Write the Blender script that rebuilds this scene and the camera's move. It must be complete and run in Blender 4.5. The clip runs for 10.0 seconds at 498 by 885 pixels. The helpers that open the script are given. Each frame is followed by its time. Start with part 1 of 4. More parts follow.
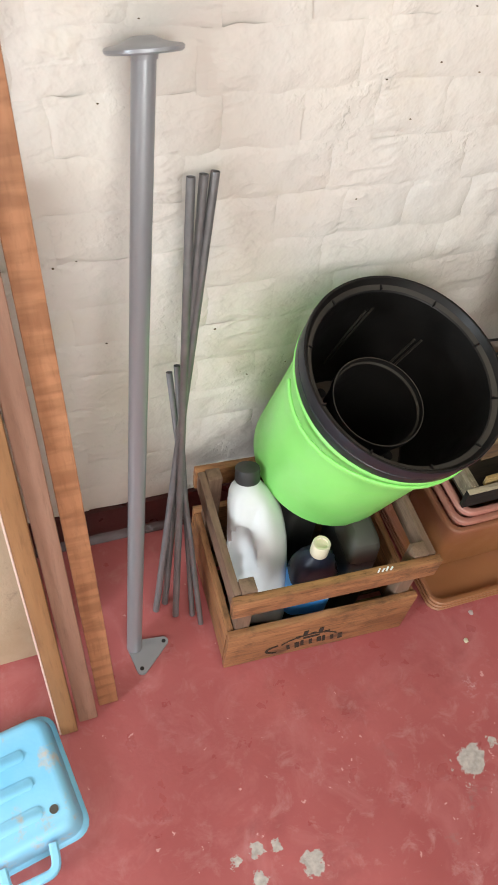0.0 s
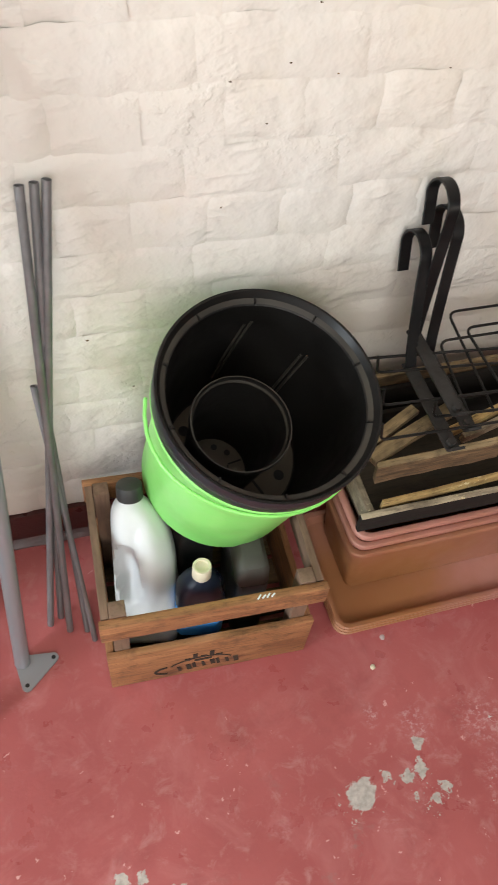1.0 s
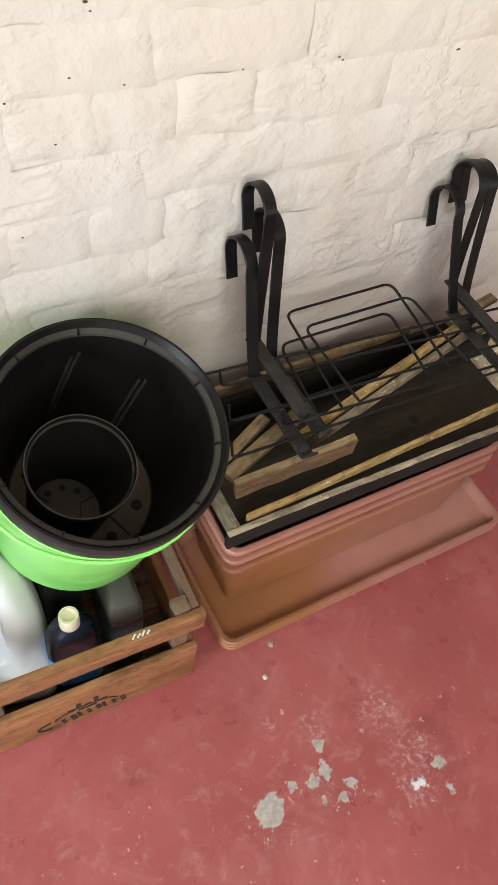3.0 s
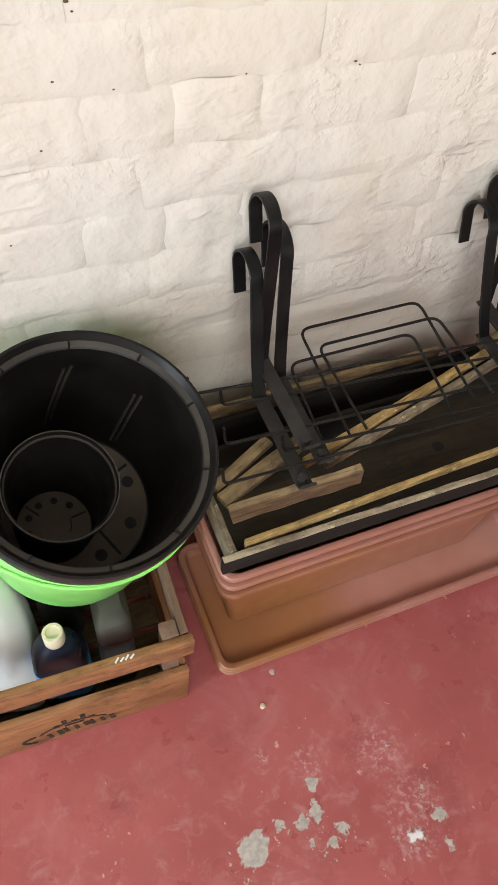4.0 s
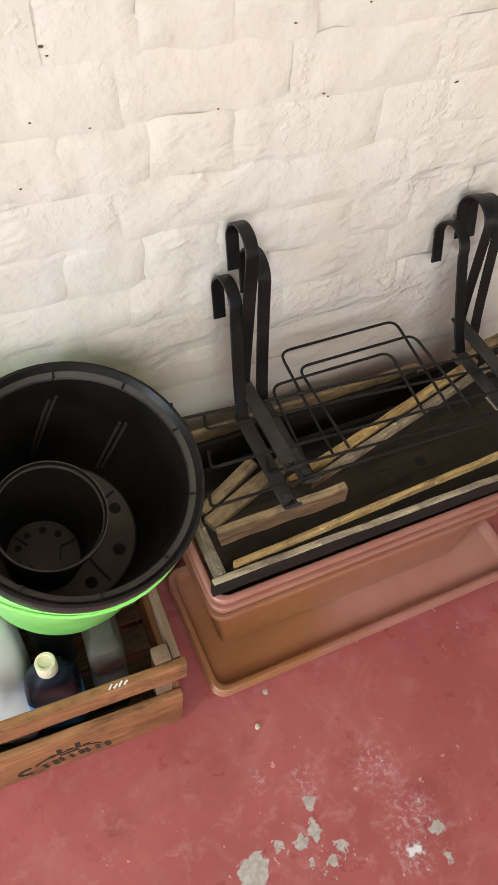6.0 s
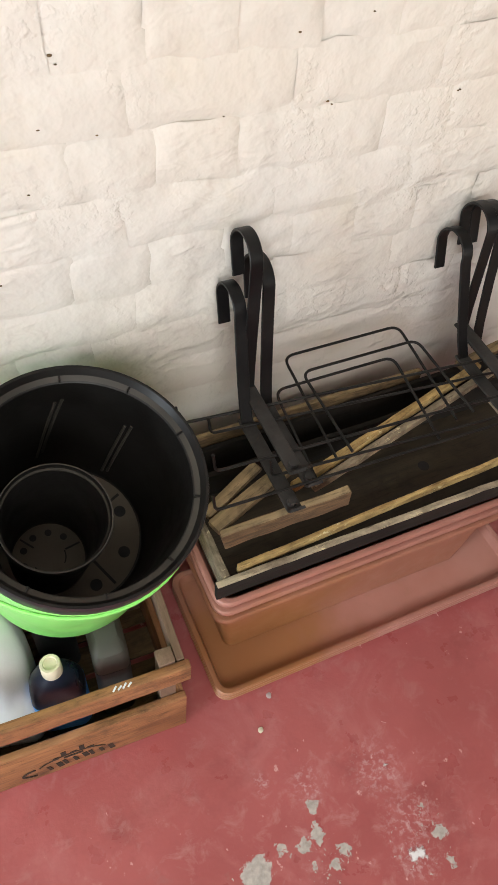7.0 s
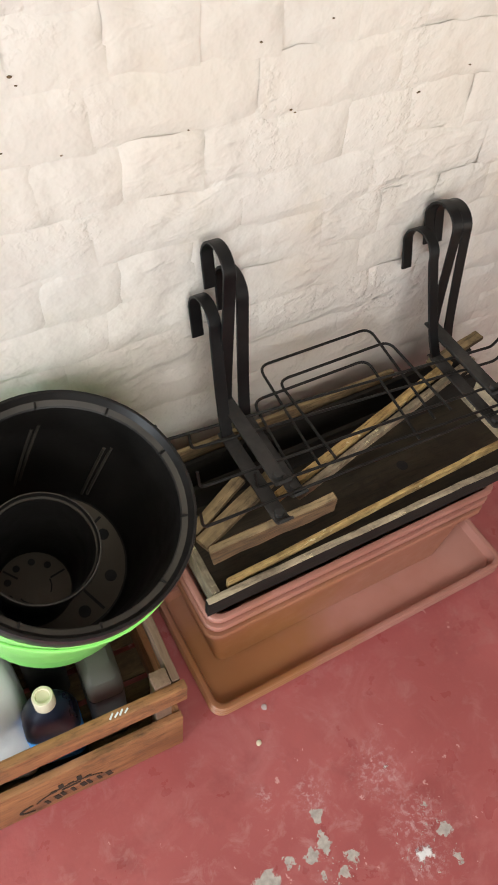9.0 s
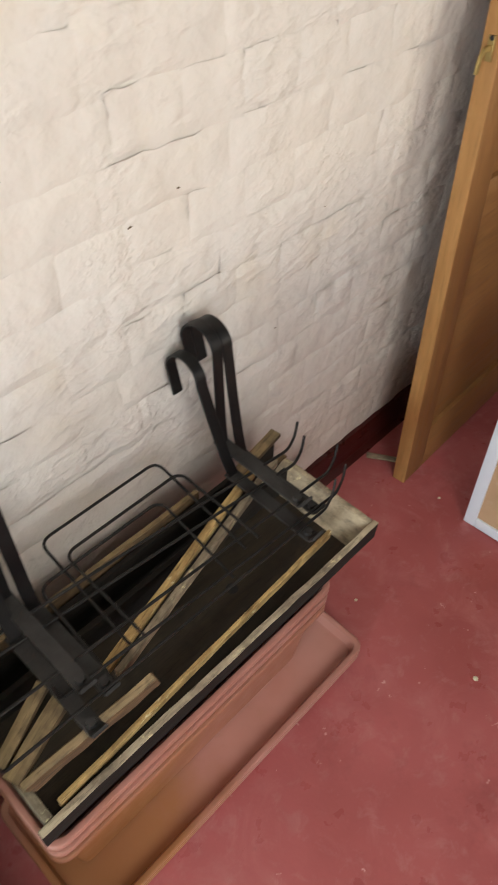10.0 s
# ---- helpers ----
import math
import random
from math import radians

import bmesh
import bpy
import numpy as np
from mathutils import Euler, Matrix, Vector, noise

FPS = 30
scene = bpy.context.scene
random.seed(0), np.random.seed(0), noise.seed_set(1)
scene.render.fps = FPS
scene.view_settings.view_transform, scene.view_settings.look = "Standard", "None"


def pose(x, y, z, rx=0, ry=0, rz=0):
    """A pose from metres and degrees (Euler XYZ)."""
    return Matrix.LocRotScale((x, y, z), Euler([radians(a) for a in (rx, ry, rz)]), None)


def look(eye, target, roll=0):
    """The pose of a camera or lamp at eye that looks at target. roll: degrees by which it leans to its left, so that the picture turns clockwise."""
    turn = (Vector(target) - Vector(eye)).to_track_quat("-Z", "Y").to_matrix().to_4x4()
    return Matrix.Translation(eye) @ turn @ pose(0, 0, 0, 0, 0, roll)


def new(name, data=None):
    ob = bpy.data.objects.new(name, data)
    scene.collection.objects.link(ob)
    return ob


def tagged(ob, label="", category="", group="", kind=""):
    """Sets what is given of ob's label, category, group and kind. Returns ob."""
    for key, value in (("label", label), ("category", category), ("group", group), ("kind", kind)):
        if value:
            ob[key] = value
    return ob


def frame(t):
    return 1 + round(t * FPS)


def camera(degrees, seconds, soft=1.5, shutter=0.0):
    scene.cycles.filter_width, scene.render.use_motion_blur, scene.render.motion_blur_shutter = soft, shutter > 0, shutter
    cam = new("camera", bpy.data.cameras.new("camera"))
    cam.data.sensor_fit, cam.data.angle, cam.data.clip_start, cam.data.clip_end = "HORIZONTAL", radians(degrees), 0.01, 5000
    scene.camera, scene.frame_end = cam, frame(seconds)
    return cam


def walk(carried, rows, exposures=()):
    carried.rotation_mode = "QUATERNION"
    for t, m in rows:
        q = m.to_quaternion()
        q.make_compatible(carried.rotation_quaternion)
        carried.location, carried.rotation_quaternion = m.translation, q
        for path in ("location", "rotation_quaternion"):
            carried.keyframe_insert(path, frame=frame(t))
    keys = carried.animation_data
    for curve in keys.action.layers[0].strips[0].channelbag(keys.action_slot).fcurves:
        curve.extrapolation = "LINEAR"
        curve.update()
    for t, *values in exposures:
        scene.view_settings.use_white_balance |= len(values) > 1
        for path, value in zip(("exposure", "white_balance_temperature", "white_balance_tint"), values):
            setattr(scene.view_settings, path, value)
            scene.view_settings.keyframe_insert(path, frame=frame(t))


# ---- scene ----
cam = camera(37.6, 10.0, shutter=0.25)
PATH = [
    (0, (-0.261, -0.871, 1.415), (0.284, 0.258, -0.143), 9.4),
    (0.5, (-0.135, -0.849, 1.422), (0.335, 0.253, -0.179), 9.2),
    (1, (0.012, -0.871, 1.425), (0.47, 0.254, -0.164), 8.0),
    (1.5, (0.081, -0.887, 1.439), (0.65, 0.216, -0.13), 7.5),
    (2, (0.103, -0.871, 1.444), (0.803, 0.172, -0.113), 9.1),
    (3.3, (0.094, -0.808, 1.423), (0.828, 0.164, -0.164), 11.5),
    (3.5, (0.142, -0.809, 1.428), (0.842, 0.181, -0.163), 11.3),
    (4, (0.22, -0.79, 1.415), (0.793, 0.248, -0.196), 8.3),
    (4.5, (0.225, -0.789, 1.43), (0.794, 0.25, -0.181), 6.9),
    (5, (0.211, -0.792, 1.434), (0.831, 0.249, -0.157), 7.8),
    (6.5, (0.22, -0.797, 1.432), (0.843, 0.269, -0.141), 7.3),
    (7, (0.214, -0.802, 1.437), (0.832, 0.275, -0.131), 7.1),
    (7.5, (0.214, -0.805, 1.441), (0.832, 0.278, -0.122), 7.2),
    (8, (0.217, -0.801, 1.439), (0.845, 0.28, -0.122), 7.2),
    (8.5, (0.211, -0.801, 1.436), (0.86, 0.27, -0.123), 7.0),
    (9, (0.195, -0.771, 1.435), (0.908, 0.265, -0.12), 6.9),
    (9.5, (0.256, -0.721, 1.434), (1.143, 0.234, -0.083), 7.3),
    (9.8, (0.359, -0.687, 1.449), (1.348, 0.244, -0.019), 4.8),
    (10, (0.418, -0.674, 1.463), (1.46, 0.211, 0.003), 4.3),
]
EXPOSURES = [(0.0, 0.08), (1.0, 0.10), (2.0, 0.18), (9.0, 0.18), (10.0, 0.05)]
walk(cam, [(t, look(eye, target, roll)) for t, eye, target, roll in PATH], EXPOSURES)

X_WEST = -2.2

# ---- light ----
world = bpy.data.worlds.new("world")
scene.world = world
world.use_nodes = True
sky = world.node_tree.nodes.new("ShaderNodeTexSky")
sky.sky_type, sky.sun_disc, sky.sun_elevation, sky.sun_rotation = "NISHITA", False, radians(40), radians(200)
world.node_tree.links.new(sky.outputs[0], world.node_tree.nodes["Background"].inputs[0])
world.node_tree.nodes["Background"].inputs[1].default_value = 0.1


def area(name, energy, colour, width, height, m):
    lamp = bpy.data.lights.new(name, "AREA")
    lamp.energy, lamp.color, lamp.shape, lamp.size, lamp.size_y = energy, colour, "RECTANGLE", width, height
    ob = new(name, lamp)
    ob.matrix_world = m
    return ob


# cool light from an unseen low west window, added for wall relief, softer daylight from a window in the south wall,
# and warm light off an unseen sunlit yard through the second south window
area("unseen_window_light", 50, (0.84, 0.93, 1.0), 0.62, 0.7, look((X_WEST + 0.02, -1.25, 0.95), (0.4, -0.8, 0.5)))
area("unseen_window_light", 33, (1.0, 0.975, 0.94), 1.3, 1.25, look((-0.10, -2.22, 1.68), (-0.05, 0, 0.45)))
area("yard_light", 150, (1.0, 0.90, 0.76), 2.4, 0.5, look((4.2, -5.5, 1.26), (1.0, 0, 1.2)))

# ---- materials ----


class Mat:
    """A small helper round one node material."""

    def __init__(self, name, rough=0.6, metal=0.0, spec=0.5):
        self.m = bpy.data.materials.new(name)
        self.m.use_nodes = True
        self.t = self.m.node_tree
        self.p = self.t.nodes["Principled BSDF"]
        self.p.inputs["Roughness"].default_value = rough
        self.p.inputs["Metallic"].default_value = metal
        self.p.inputs["Specular IOR Level"].default_value = spec
        self.co = self.node("ShaderNodeTexCoord").outputs["Object"]
        self.height = None

    def node(self, kind, **inputs):
        n = self.t.nodes.new(kind)
        for k, v in inputs.items():
            self.set(n.inputs[k.replace("_", " ")], v)
        return n

    def set(self, socket, v):
        if isinstance(v, bpy.types.NodeSocket):
            self.t.links.new(v, socket)
        elif isinstance(v, tuple) and len(v) == 3 and socket.type == "RGBA":
            socket.default_value = (*v, 1)
        else:
            socket.default_value = v

    def stretch(self, x, y, z):
        n = self.node("ShaderNodeMapping", Vector=self.co)
        n.inputs["Scale"].default_value = (x, y, z)
        return n.outputs[0]

    def world_co(self):
        return self.node("ShaderNodeNewGeometry").outputs["Position"]

    def noise(self, scale, detail=4, rough=0.55, co=None, distort=0.0):
        return self.node("ShaderNodeTexNoise", Vector=co or self.co, Scale=scale, Detail=detail, Roughness=rough, Distortion=distort).outputs["Fac"]

    def cells(self, scale, co=None, feature="F1"):
        n = self.node("ShaderNodeTexVoronoi", Vector=co or self.co, Scale=scale)
        n.feature = feature
        return n.outputs["Distance"]

    def rand(self):
        return self.node("ShaderNodeObjectInfo").outputs["Random"]

    def ramp(self, fac, lo, hi, a=0.0, b=1.0):
        n = self.node("ShaderNodeMapRange", Value=fac, From_Min=lo, From_Max=hi, To_Min=a, To_Max=b)
        return n.outputs[0]

    def mathop(self, op, a, b=0.0):
        n = self.node("ShaderNodeMath")
        n.operation = op
        self.set(n.inputs[0], a)
        self.set(n.inputs[1], b)
        return n.outputs[0]

    def mix(self, fac, a, b):
        n = self.node("ShaderNodeMix")
        n.data_type = "RGBA"
        self.set(n.inputs[0], fac)
        self.set(n.inputs[6], a)
        self.set(n.inputs[7], b)
        return n.outputs[2]

    def colour(self, c):
        self.set(self.p.inputs["Base Color"], c)
        return self

    def rough(self, r):
        self.set(self.p.inputs["Roughness"], r)
        return self

    def bump(self, h, distance, strength=1.0):
        n = self.node("ShaderNodeBump", Height=h, Distance=distance, Strength=strength)
        if self.height is not None:
            self.t.links.new(self.height, n.inputs["Normal"])
        self.height = n.outputs[0]
        self.t.links.new(self.height, self.p.inputs["Normal"])
        return self


def whitewash():
    k = Mat("whitewash", 0.62, spec=0.3)
    w = k.world_co()
    c = k.mix(k.ramp(k.noise(3.2, 3, co=w), 0.35, 0.68), (0.67, 0.622, 0.55), (0.66, 0.63, 0.58))
    c = k.mix(k.ramp(k.noise(1.7, 2, co=w, distort=0.6), 0.5, 0.72, 0, 0.5), c, (0.70, 0.605, 0.53))
    c = k.mix(k.ramp(k.noise(7, 5, co=w), 0.58, 0.75, 0, 0.45), c, (0.66, 0.585, 0.45))
    c = k.mix(k.ramp(k.noise(60, 4, 0.7, co=w), 0.69, 0.76, 0, 0.5), c, (0.45, 0.37, 0.28))
    k.colour(c)
    k.bump(k.noise(9, 2, 0.5, co=w), 0.012, 0.8)
    k.bump(k.noise(26, 3, 0.5, co=w), 0.0058, 0.8)
    # brushed wrinkles and runs of thick paint, in patches
    run = k.node("ShaderNodeMapping", Vector=w)
    run.inputs["Scale"].default_value = (22, 22, 44)
    run.inputs["Rotation"].default_value = (0, 0.3, 0)
    wrinkle = k.ramp(k.noise(1.0, 2, 0.45, co=run.outputs[0], distort=0.5), 0.35, 0.68)
    k.bump(k.mathop("MULTIPLY", wrinkle, k.ramp(k.noise(4.5, 2, co=w), 0.42, 0.62)), 0.0034, 0.75)
    k.bump(k.mathop("MULTIPLY", k.ramp(k.noise(70, 2, 0.5, co=w), 0.5, 0.66), k.ramp(k.noise(6, 2, co=w), 0.50, 0.66)), 0.0015, 0.7)
    k.bump(k.noise(190, 2, co=w), 0.00025, 0.5)
    return k.m


def red_floor():
    k = Mat("red_floor_paint", 0.4, spec=0.42)
    w = k.world_co()
    c = k.mix(k.ramp(k.noise(2.3, 4, co=w), 0.35, 0.7), (0.33, 0.078, 0.075), (0.46, 0.128, 0.124))
    c = k.mix(k.ramp(k.noise(8, 6, 0.68, co=w, distort=0.8), 0.50, 0.72, 0, 0.5), c, (0.50, 0.19, 0.185))
    c = k.mix(k.ramp(k.noise(5, 5, 0.7, co=w), 0.56, 0.72, 0, 0.45), c, (0.21, 0.045, 0.042))

    def moved(scale, detail, amount):
        n = k.node("ShaderNodeTexNoise", Vector=w, Scale=scale, Detail=detail, Roughness=0.65)
        off = k.node("ShaderNodeVectorMath")
        off.operation = "SUBTRACT"
        k.set(off.inputs[0], n.outputs["Color"])
        off.inputs[1].default_value = (0.5, 0.5, 0.5)
        scaled = k.node("ShaderNodeVectorMath")
        scaled.operation = "SCALE"
        k.set(scaled.inputs[0], off.outputs[0])
        scaled.inputs["Scale"].default_value = amount
        total = k.node("ShaderNodeVectorMath")
        k.set(total.inputs[0], w)
        k.set(total.inputs[1], scaled.outputs[0])
        return total.outputs[0]

    ragged, loose = moved(62.0, 5.0, 0.046), moved(26.0, 4.0, 0.06)

    def spot(x, y, r, co, inner):
        n = k.node("ShaderNodeVectorMath")
        n.operation = "DISTANCE"
        k.set(n.inputs[0], co)
        n.inputs[1].default_value = (x, y, 0)
        return k.ramp(n.outputs["Value"], r * inner, r, 1, 0)

    def spots(rows, co, inner):
        total = None
        for x, y, r in rows:
            one = spot(x, y, r, co, inner)
            total = one if total is None else k.mathop("MAXIMUM", total, one)
        return total

    # scuffs: small pale nicks, denser where the floor is worn
    worn = spots(((0.54, -0.69, 0.20), (0.70, -0.68, 0.18), (0.20, -0.70, 0.28), (0.30, -0.85, 0.20)), w, 0.2)
    pick = k.node("ShaderNodeTexVoronoi", Vector=loose, Scale=55.0)
    nick = k.mathop("MULTIPLY", k.ramp(pick.outputs["Distance"], 0.13, 0.20, 1, 0), k.mathop("GREATER_THAN", k.node("ShaderNodeSeparateColor", Color=pick.outputs["Color"]).outputs[0], k.ramp(worn, 0, 1, 0.95, 0.80)))
    c = k.mix(k.mathop("MULTIPLY", nick, 0.7), c, (0.68, 0.42, 0.39))
    haze = k.mathop("MULTIPLY", k.ramp(worn, 0, 1, 0.25, 0.55), k.ramp(k.noise(21, 6, 0.72, co=w, distort=0.5), 0.54, 0.72))
    c = k.mix(haze, c, (0.56, 0.33, 0.32))
    grime = k.mathop("MULTIPLY", k.ramp(k.noise(17, 4, 0.7, co=w), 0.60, 0.72, 0, 0.6), spot(0.30, -0.80, 0.24, w, 0.3))
    c = k.mix(grime, c, (0.24, 0.19, 0.18))
    # chalky dust round the white lump and by the trays
    chalk = spots(((0.70, -0.715, 0.07), (0.675, -0.765, 0.055), (0.685, -0.61, 0.065), (0.552, -0.591, 0.045), (0.476, -0.55, 0.028)), loose, 0.15)
    dusty = k.mathop("MULTIPLY", chalk, k.ramp(k.noise(95, 5, 0.75, co=w), 0.50, 0.60))
    c = k.mix(k.mathop("MULTIPLY", dusty, 0.40), c, (0.72, 0.62, 0.61))
    # paint chipped off down to grey concrete
    bare = spots(((0.407, -0.678, 0.030), (0.543, -0.622, 0.011), (0.530, -0.664, 0.014), (0.502, -0.672, 0.014), (0.461, -0.660, 0.009), (0.475, -0.674, 0.005), (0.565, -0.705, 0.012),
                  (0.539, -0.721, 0.009), (0.515, -0.724, 0.007), (0.502, -0.708, 0.006), (0.739, -0.749, 0.014), (0.730, -0.795, 0.012), (0.734, -0.701, 0.006), (0.462, -0.657, 0.008),
                  (0.051, -0.747, 0.022), (-0.001, -0.703, 0.011), (-0.036, -0.701, 0.013), (-0.076, -0.706, 0.009), (-0.046, -0.744, 0.014)), ragged, 0.86)
    fleck_zone = spots(((0.525, -0.712, 0.05), (0.70, -0.74, 0.08), (0.40, -0.69, 0.06)), w, 0.5)
    fleck = k.mathop("MULTIPLY", k.ramp(k.cells(75, co=ragged), 0.16, 0.20, 1, 0), k.mathop("GREATER_THAN", fleck_zone, k.noise(30, 2, co=w)))
    bare = k.mathop("MAXIMUM", bare, fleck)
    grey = k.mix(k.ramp(k.noise(90, 4, co=w), 0.3, 0.7), (0.34, 0.31, 0.28), (0.55, 0.51, 0.46))
    c = k.mix(bare, c, grey)
    white = spots(((0.672, -0.763, 0.011), (0.686, -0.766, 0.012), (0.705, -0.614, 0.006)), ragged, 0.6)
    c = k.mix(white, c, (0.84, 0.83, 0.83))
    k.colour(c)
    gloss = k.ramp(k.noise(14, 5, co=w), 0.3, 0.75, 0.24, 0.50)
    k.rough(k.mathop("MAXIMUM", gloss, k.mathop("MULTIPLY", k.mathop("MAXIMUM", bare, dusty), 0.85)))
    k.bump(k.noise(7, 3, co=w), 0.002, 0.5)
    k.bump(k.noise(120, 4, co=w), 0.0005, 0.6)
    k.bump(bare, 0.0008, -0.8)
    k.bump(white, 0.003, 0.8)
    return k.m


def timber(name, dark, light, grain=(6, 60, 60), rough=0.6, dirt=0.0, dirt_colour=(0.05, 0.04, 0.03), relief=0.0006, lichen=0.0, ripple=0.0):
    """Wood whose grain runs along the object's own x axis."""
    k = Mat(name, rough, spec=0.35)
    co = k.stretch(*grain)
    shift = k.node("ShaderNodeVectorMath")
    k.set(shift.inputs[0], co)
    seed = k.node("ShaderNodeCombineXYZ")
    k.set(seed.inputs[0], k.mathop("MULTIPLY", k.rand(), 50.0))
    k.set(seed.inputs[1], k.mathop("MULTIPLY", k.rand(), 31.0))
    k.set(shift.inputs[1], seed.outputs[0])
    co = shift.outputs[0]
    g = k.noise(1.0, 6, 0.6, co=co, distort=0.7)
    c = k.mix(k.ramp(g, 0.3, 0.7), dark, light)
    c = k.mix(k.ramp(k.noise(3.5, 5, 0.7, co=co), 0.52, 0.70, 0, 0.85 if dirt > 0.3 else 0.5), c, tuple(v * (0.35 if dirt > 0.3 else 0.55) for v in dark))
    c = k.mix(k.mathop("MULTIPLY", k.rand(), 0.25), c, tuple(v * 0.7 for v in light))
    if dirt:
        c = k.mix(k.ramp(k.noise(14, 6, 0.7), 0.62 - dirt * 0.3, 0.72, 0, 0.85), c, dirt_colour)
    if ripple:
        band = k.node("ShaderNodeMapping", Vector=k.co)
        band.inputs["Scale"].default_value = (46, 9, 9)
        band.inputs["Rotation"].default_value = (0, 0, 0.5)
        c = k.mix(k.ramp(k.noise(1.0, 3, 0.5, co=band.outputs[0], distort=0.3), 0.45, 0.62, 0, ripple), c, tuple(v * 0.6 for v in dark))
    if lichen:
        c = k.mix(k.mathop("MULTIPLY", k.ramp(k.noise(95, 4, 0.7), 0.56, 0.62), k.ramp(k.noise(9, 3), 0.56 - 0.12 * lichen, 0.66 - 0.12 * lichen)), c, (0.66, 0.58, 0.34))
    k.colour(c)
    k.rough(k.ramp(g, 0.3, 0.7, rough - 0.08, rough + 0.12))
    k.bump(g, relief, 0.8)
    k.bump(k.noise(160, 3), 0.0003, 0.6)
    return k.m


def plastic(name, colour, other, rough=0.45, dirt=(0.2, 0.17, 0.13), amount=0.15, grain=0.0003, spec=0.5, shade_spot=None):
    k = Mat(name, rough, spec=spec)
    c = k.mix(k.ramp(k.noise(5, 4), 0.35, 0.68), colour, other)
    c = k.mix(k.ramp(k.noise(13, 6, 0.7), 0.58, 0.78, 0, amount), c, dirt)
    # Orange-brown shade and bounce beside the crate, with some dust, put into the colour.
    if shade_spot:
        far = k.node("ShaderNodeVectorMath")
        far.operation = "DISTANCE"
        k.set(far.inputs[0], k.world_co())
        far.inputs[1].default_value = shade_spot
        near = k.mathop("ADD", far.outputs["Value"], k.ramp(k.noise(6, 4, 0.6), 0.3, 0.7, -0.10, 0.10))
        c = k.mix(k.ramp(near, 0.10, 0.30, 0.8, 0), c, (0.33, 0.145, 0.045))
    k.colour(c)
    k.rough(k.ramp(k.noise(20, 4), 0.3, 0.7, rough - 0.08, rough + 0.14))
    k.bump(k.noise(180, 3), grain, 0.6)
    return k.m


def metal_paint(name, colour, other, rough=0.4, metal=0.0, rust=0.0, spec=0.5):
    k = Mat(name, rough, metal, spec)
    c = k.mix(k.ramp(k.noise(18, 5, 0.65), 0.38, 0.68), colour, other)
    if rust:
        c = k.mix(k.ramp(k.noise(42, 5, 0.7), 0.62, 0.74, 0, rust), c, (0.17, 0.085, 0.04))
    k.colour(c)
    k.rough(k.ramp(k.noise(35, 4), 0.3, 0.7, rough - 0.1, rough + 0.15))
    k.bump(k.noise(220, 3), 0.0003, 0.5)
    return k.m


WALL = whitewash()
FLOOR = red_floor()
SKIRT = plastic("oxblood_gloss_paint", (0.042, 0.006, 0.005), (0.065, 0.011, 0.009), 0.32, (0.20, 0.10, 0.08), 0.2, 0.0012)
PLAIN = plastic("cream_plaster", (0.46, 0.42, 0.36), (0.40, 0.36, 0.31), 0.8, amount=0.1)
CEIL = plastic("white_ceiling_paint", (0.80, 0.78, 0.74), (0.76, 0.74, 0.70), 0.85, amount=0.05)
OAK = timber("honey_oak", (0.22, 0.10, 0.032), (0.34, 0.17, 0.058), (4, 45, 45), 0.38)
OAK_EDGE = timber("lit_oak_edge", (0.34, 0.17, 0.055), (0.48, 0.26, 0.09), (4, 60, 60), 0.45)
MERANTI = timber("red_hardwood", (0.33, 0.14, 0.062), (0.48, 0.23, 0.115), (5, 32, 70), 0.5, ripple=0.55)
MAHOG = timber("pink_brown_hardwood", (0.25, 0.13, 0.085), (0.35, 0.20, 0.135), (4, 40, 60), 0.55)
TAN = timber("tan_hardwood", (0.23, 0.11, 0.045), (0.35, 0.18, 0.078), (4, 45, 60), 0.55)
PINKPAINT = plastic("pinkish_primer", (0.72, 0.55, 0.48), (0.66, 0.47, 0.40), 0.6)
CRATE = timber("stained_pine_crate", (0.17, 0.072, 0.03), (0.46, 0.225, 0.10), (7, 60, 60), 0.5, 0.38, (0.06, 0.035, 0.022))
CRATE_TOP = timber("greyed_pine_crate", (0.14, 0.085, 0.056), (0.27, 0.175, 0.12), (7, 60, 60), 0.6, 0.3, (0.06, 0.04, 0.03))
GREYWOOD = timber("weathered_grey_wood", (0.16, 0.125, 0.08), (0.40, 0.33, 0.225), (9, 60, 60), 0.75, 0.5, (0.05, 0.038, 0.024), 0.0012, 0.5)
RAILWOOD = timber("mottled_grey_wood", (0.26, 0.21, 0.15), (0.58, 0.49, 0.33), (9, 42, 42), 0.8, 0.55, (0.05, 0.038, 0.024), 0.0014, 0.7)
OLDWOOD = timber("old_brown_wood", (0.06, 0.038, 0.018), (0.24, 0.158, 0.078), (9, 60, 60), 0.8, 0.55, (0.03, 0.022, 0.014), 0.0014)
BROWNEDGE = timber("mid_brown_wood", (0.13, 0.09, 0.045), (0.34, 0.245, 0.125), (8, 50, 50), 0.75, 0.4, (0.04, 0.03, 0.018), 0.0012)
YELWOOD = timber("yellowed_split_wood", (0.30, 0.18, 0.065), (0.66, 0.47, 0.19), (9, 60, 60), 0.75, 0.55, (0.10, 0.06, 0.025), 0.0012, 0.3)
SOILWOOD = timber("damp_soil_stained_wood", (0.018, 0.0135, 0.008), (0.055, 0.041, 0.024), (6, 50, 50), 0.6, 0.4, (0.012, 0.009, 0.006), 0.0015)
# Near-black wood: the shade of the gap round the trough is in its colour.
DARKWOOD = timber("gap_shade_wood", (0.006, 0.0048, 0.0035), (0.018, 0.0135, 0.0095), (6, 50, 50), 0.85, 0.3, (0.015, 0.012, 0.009), 0.0015)
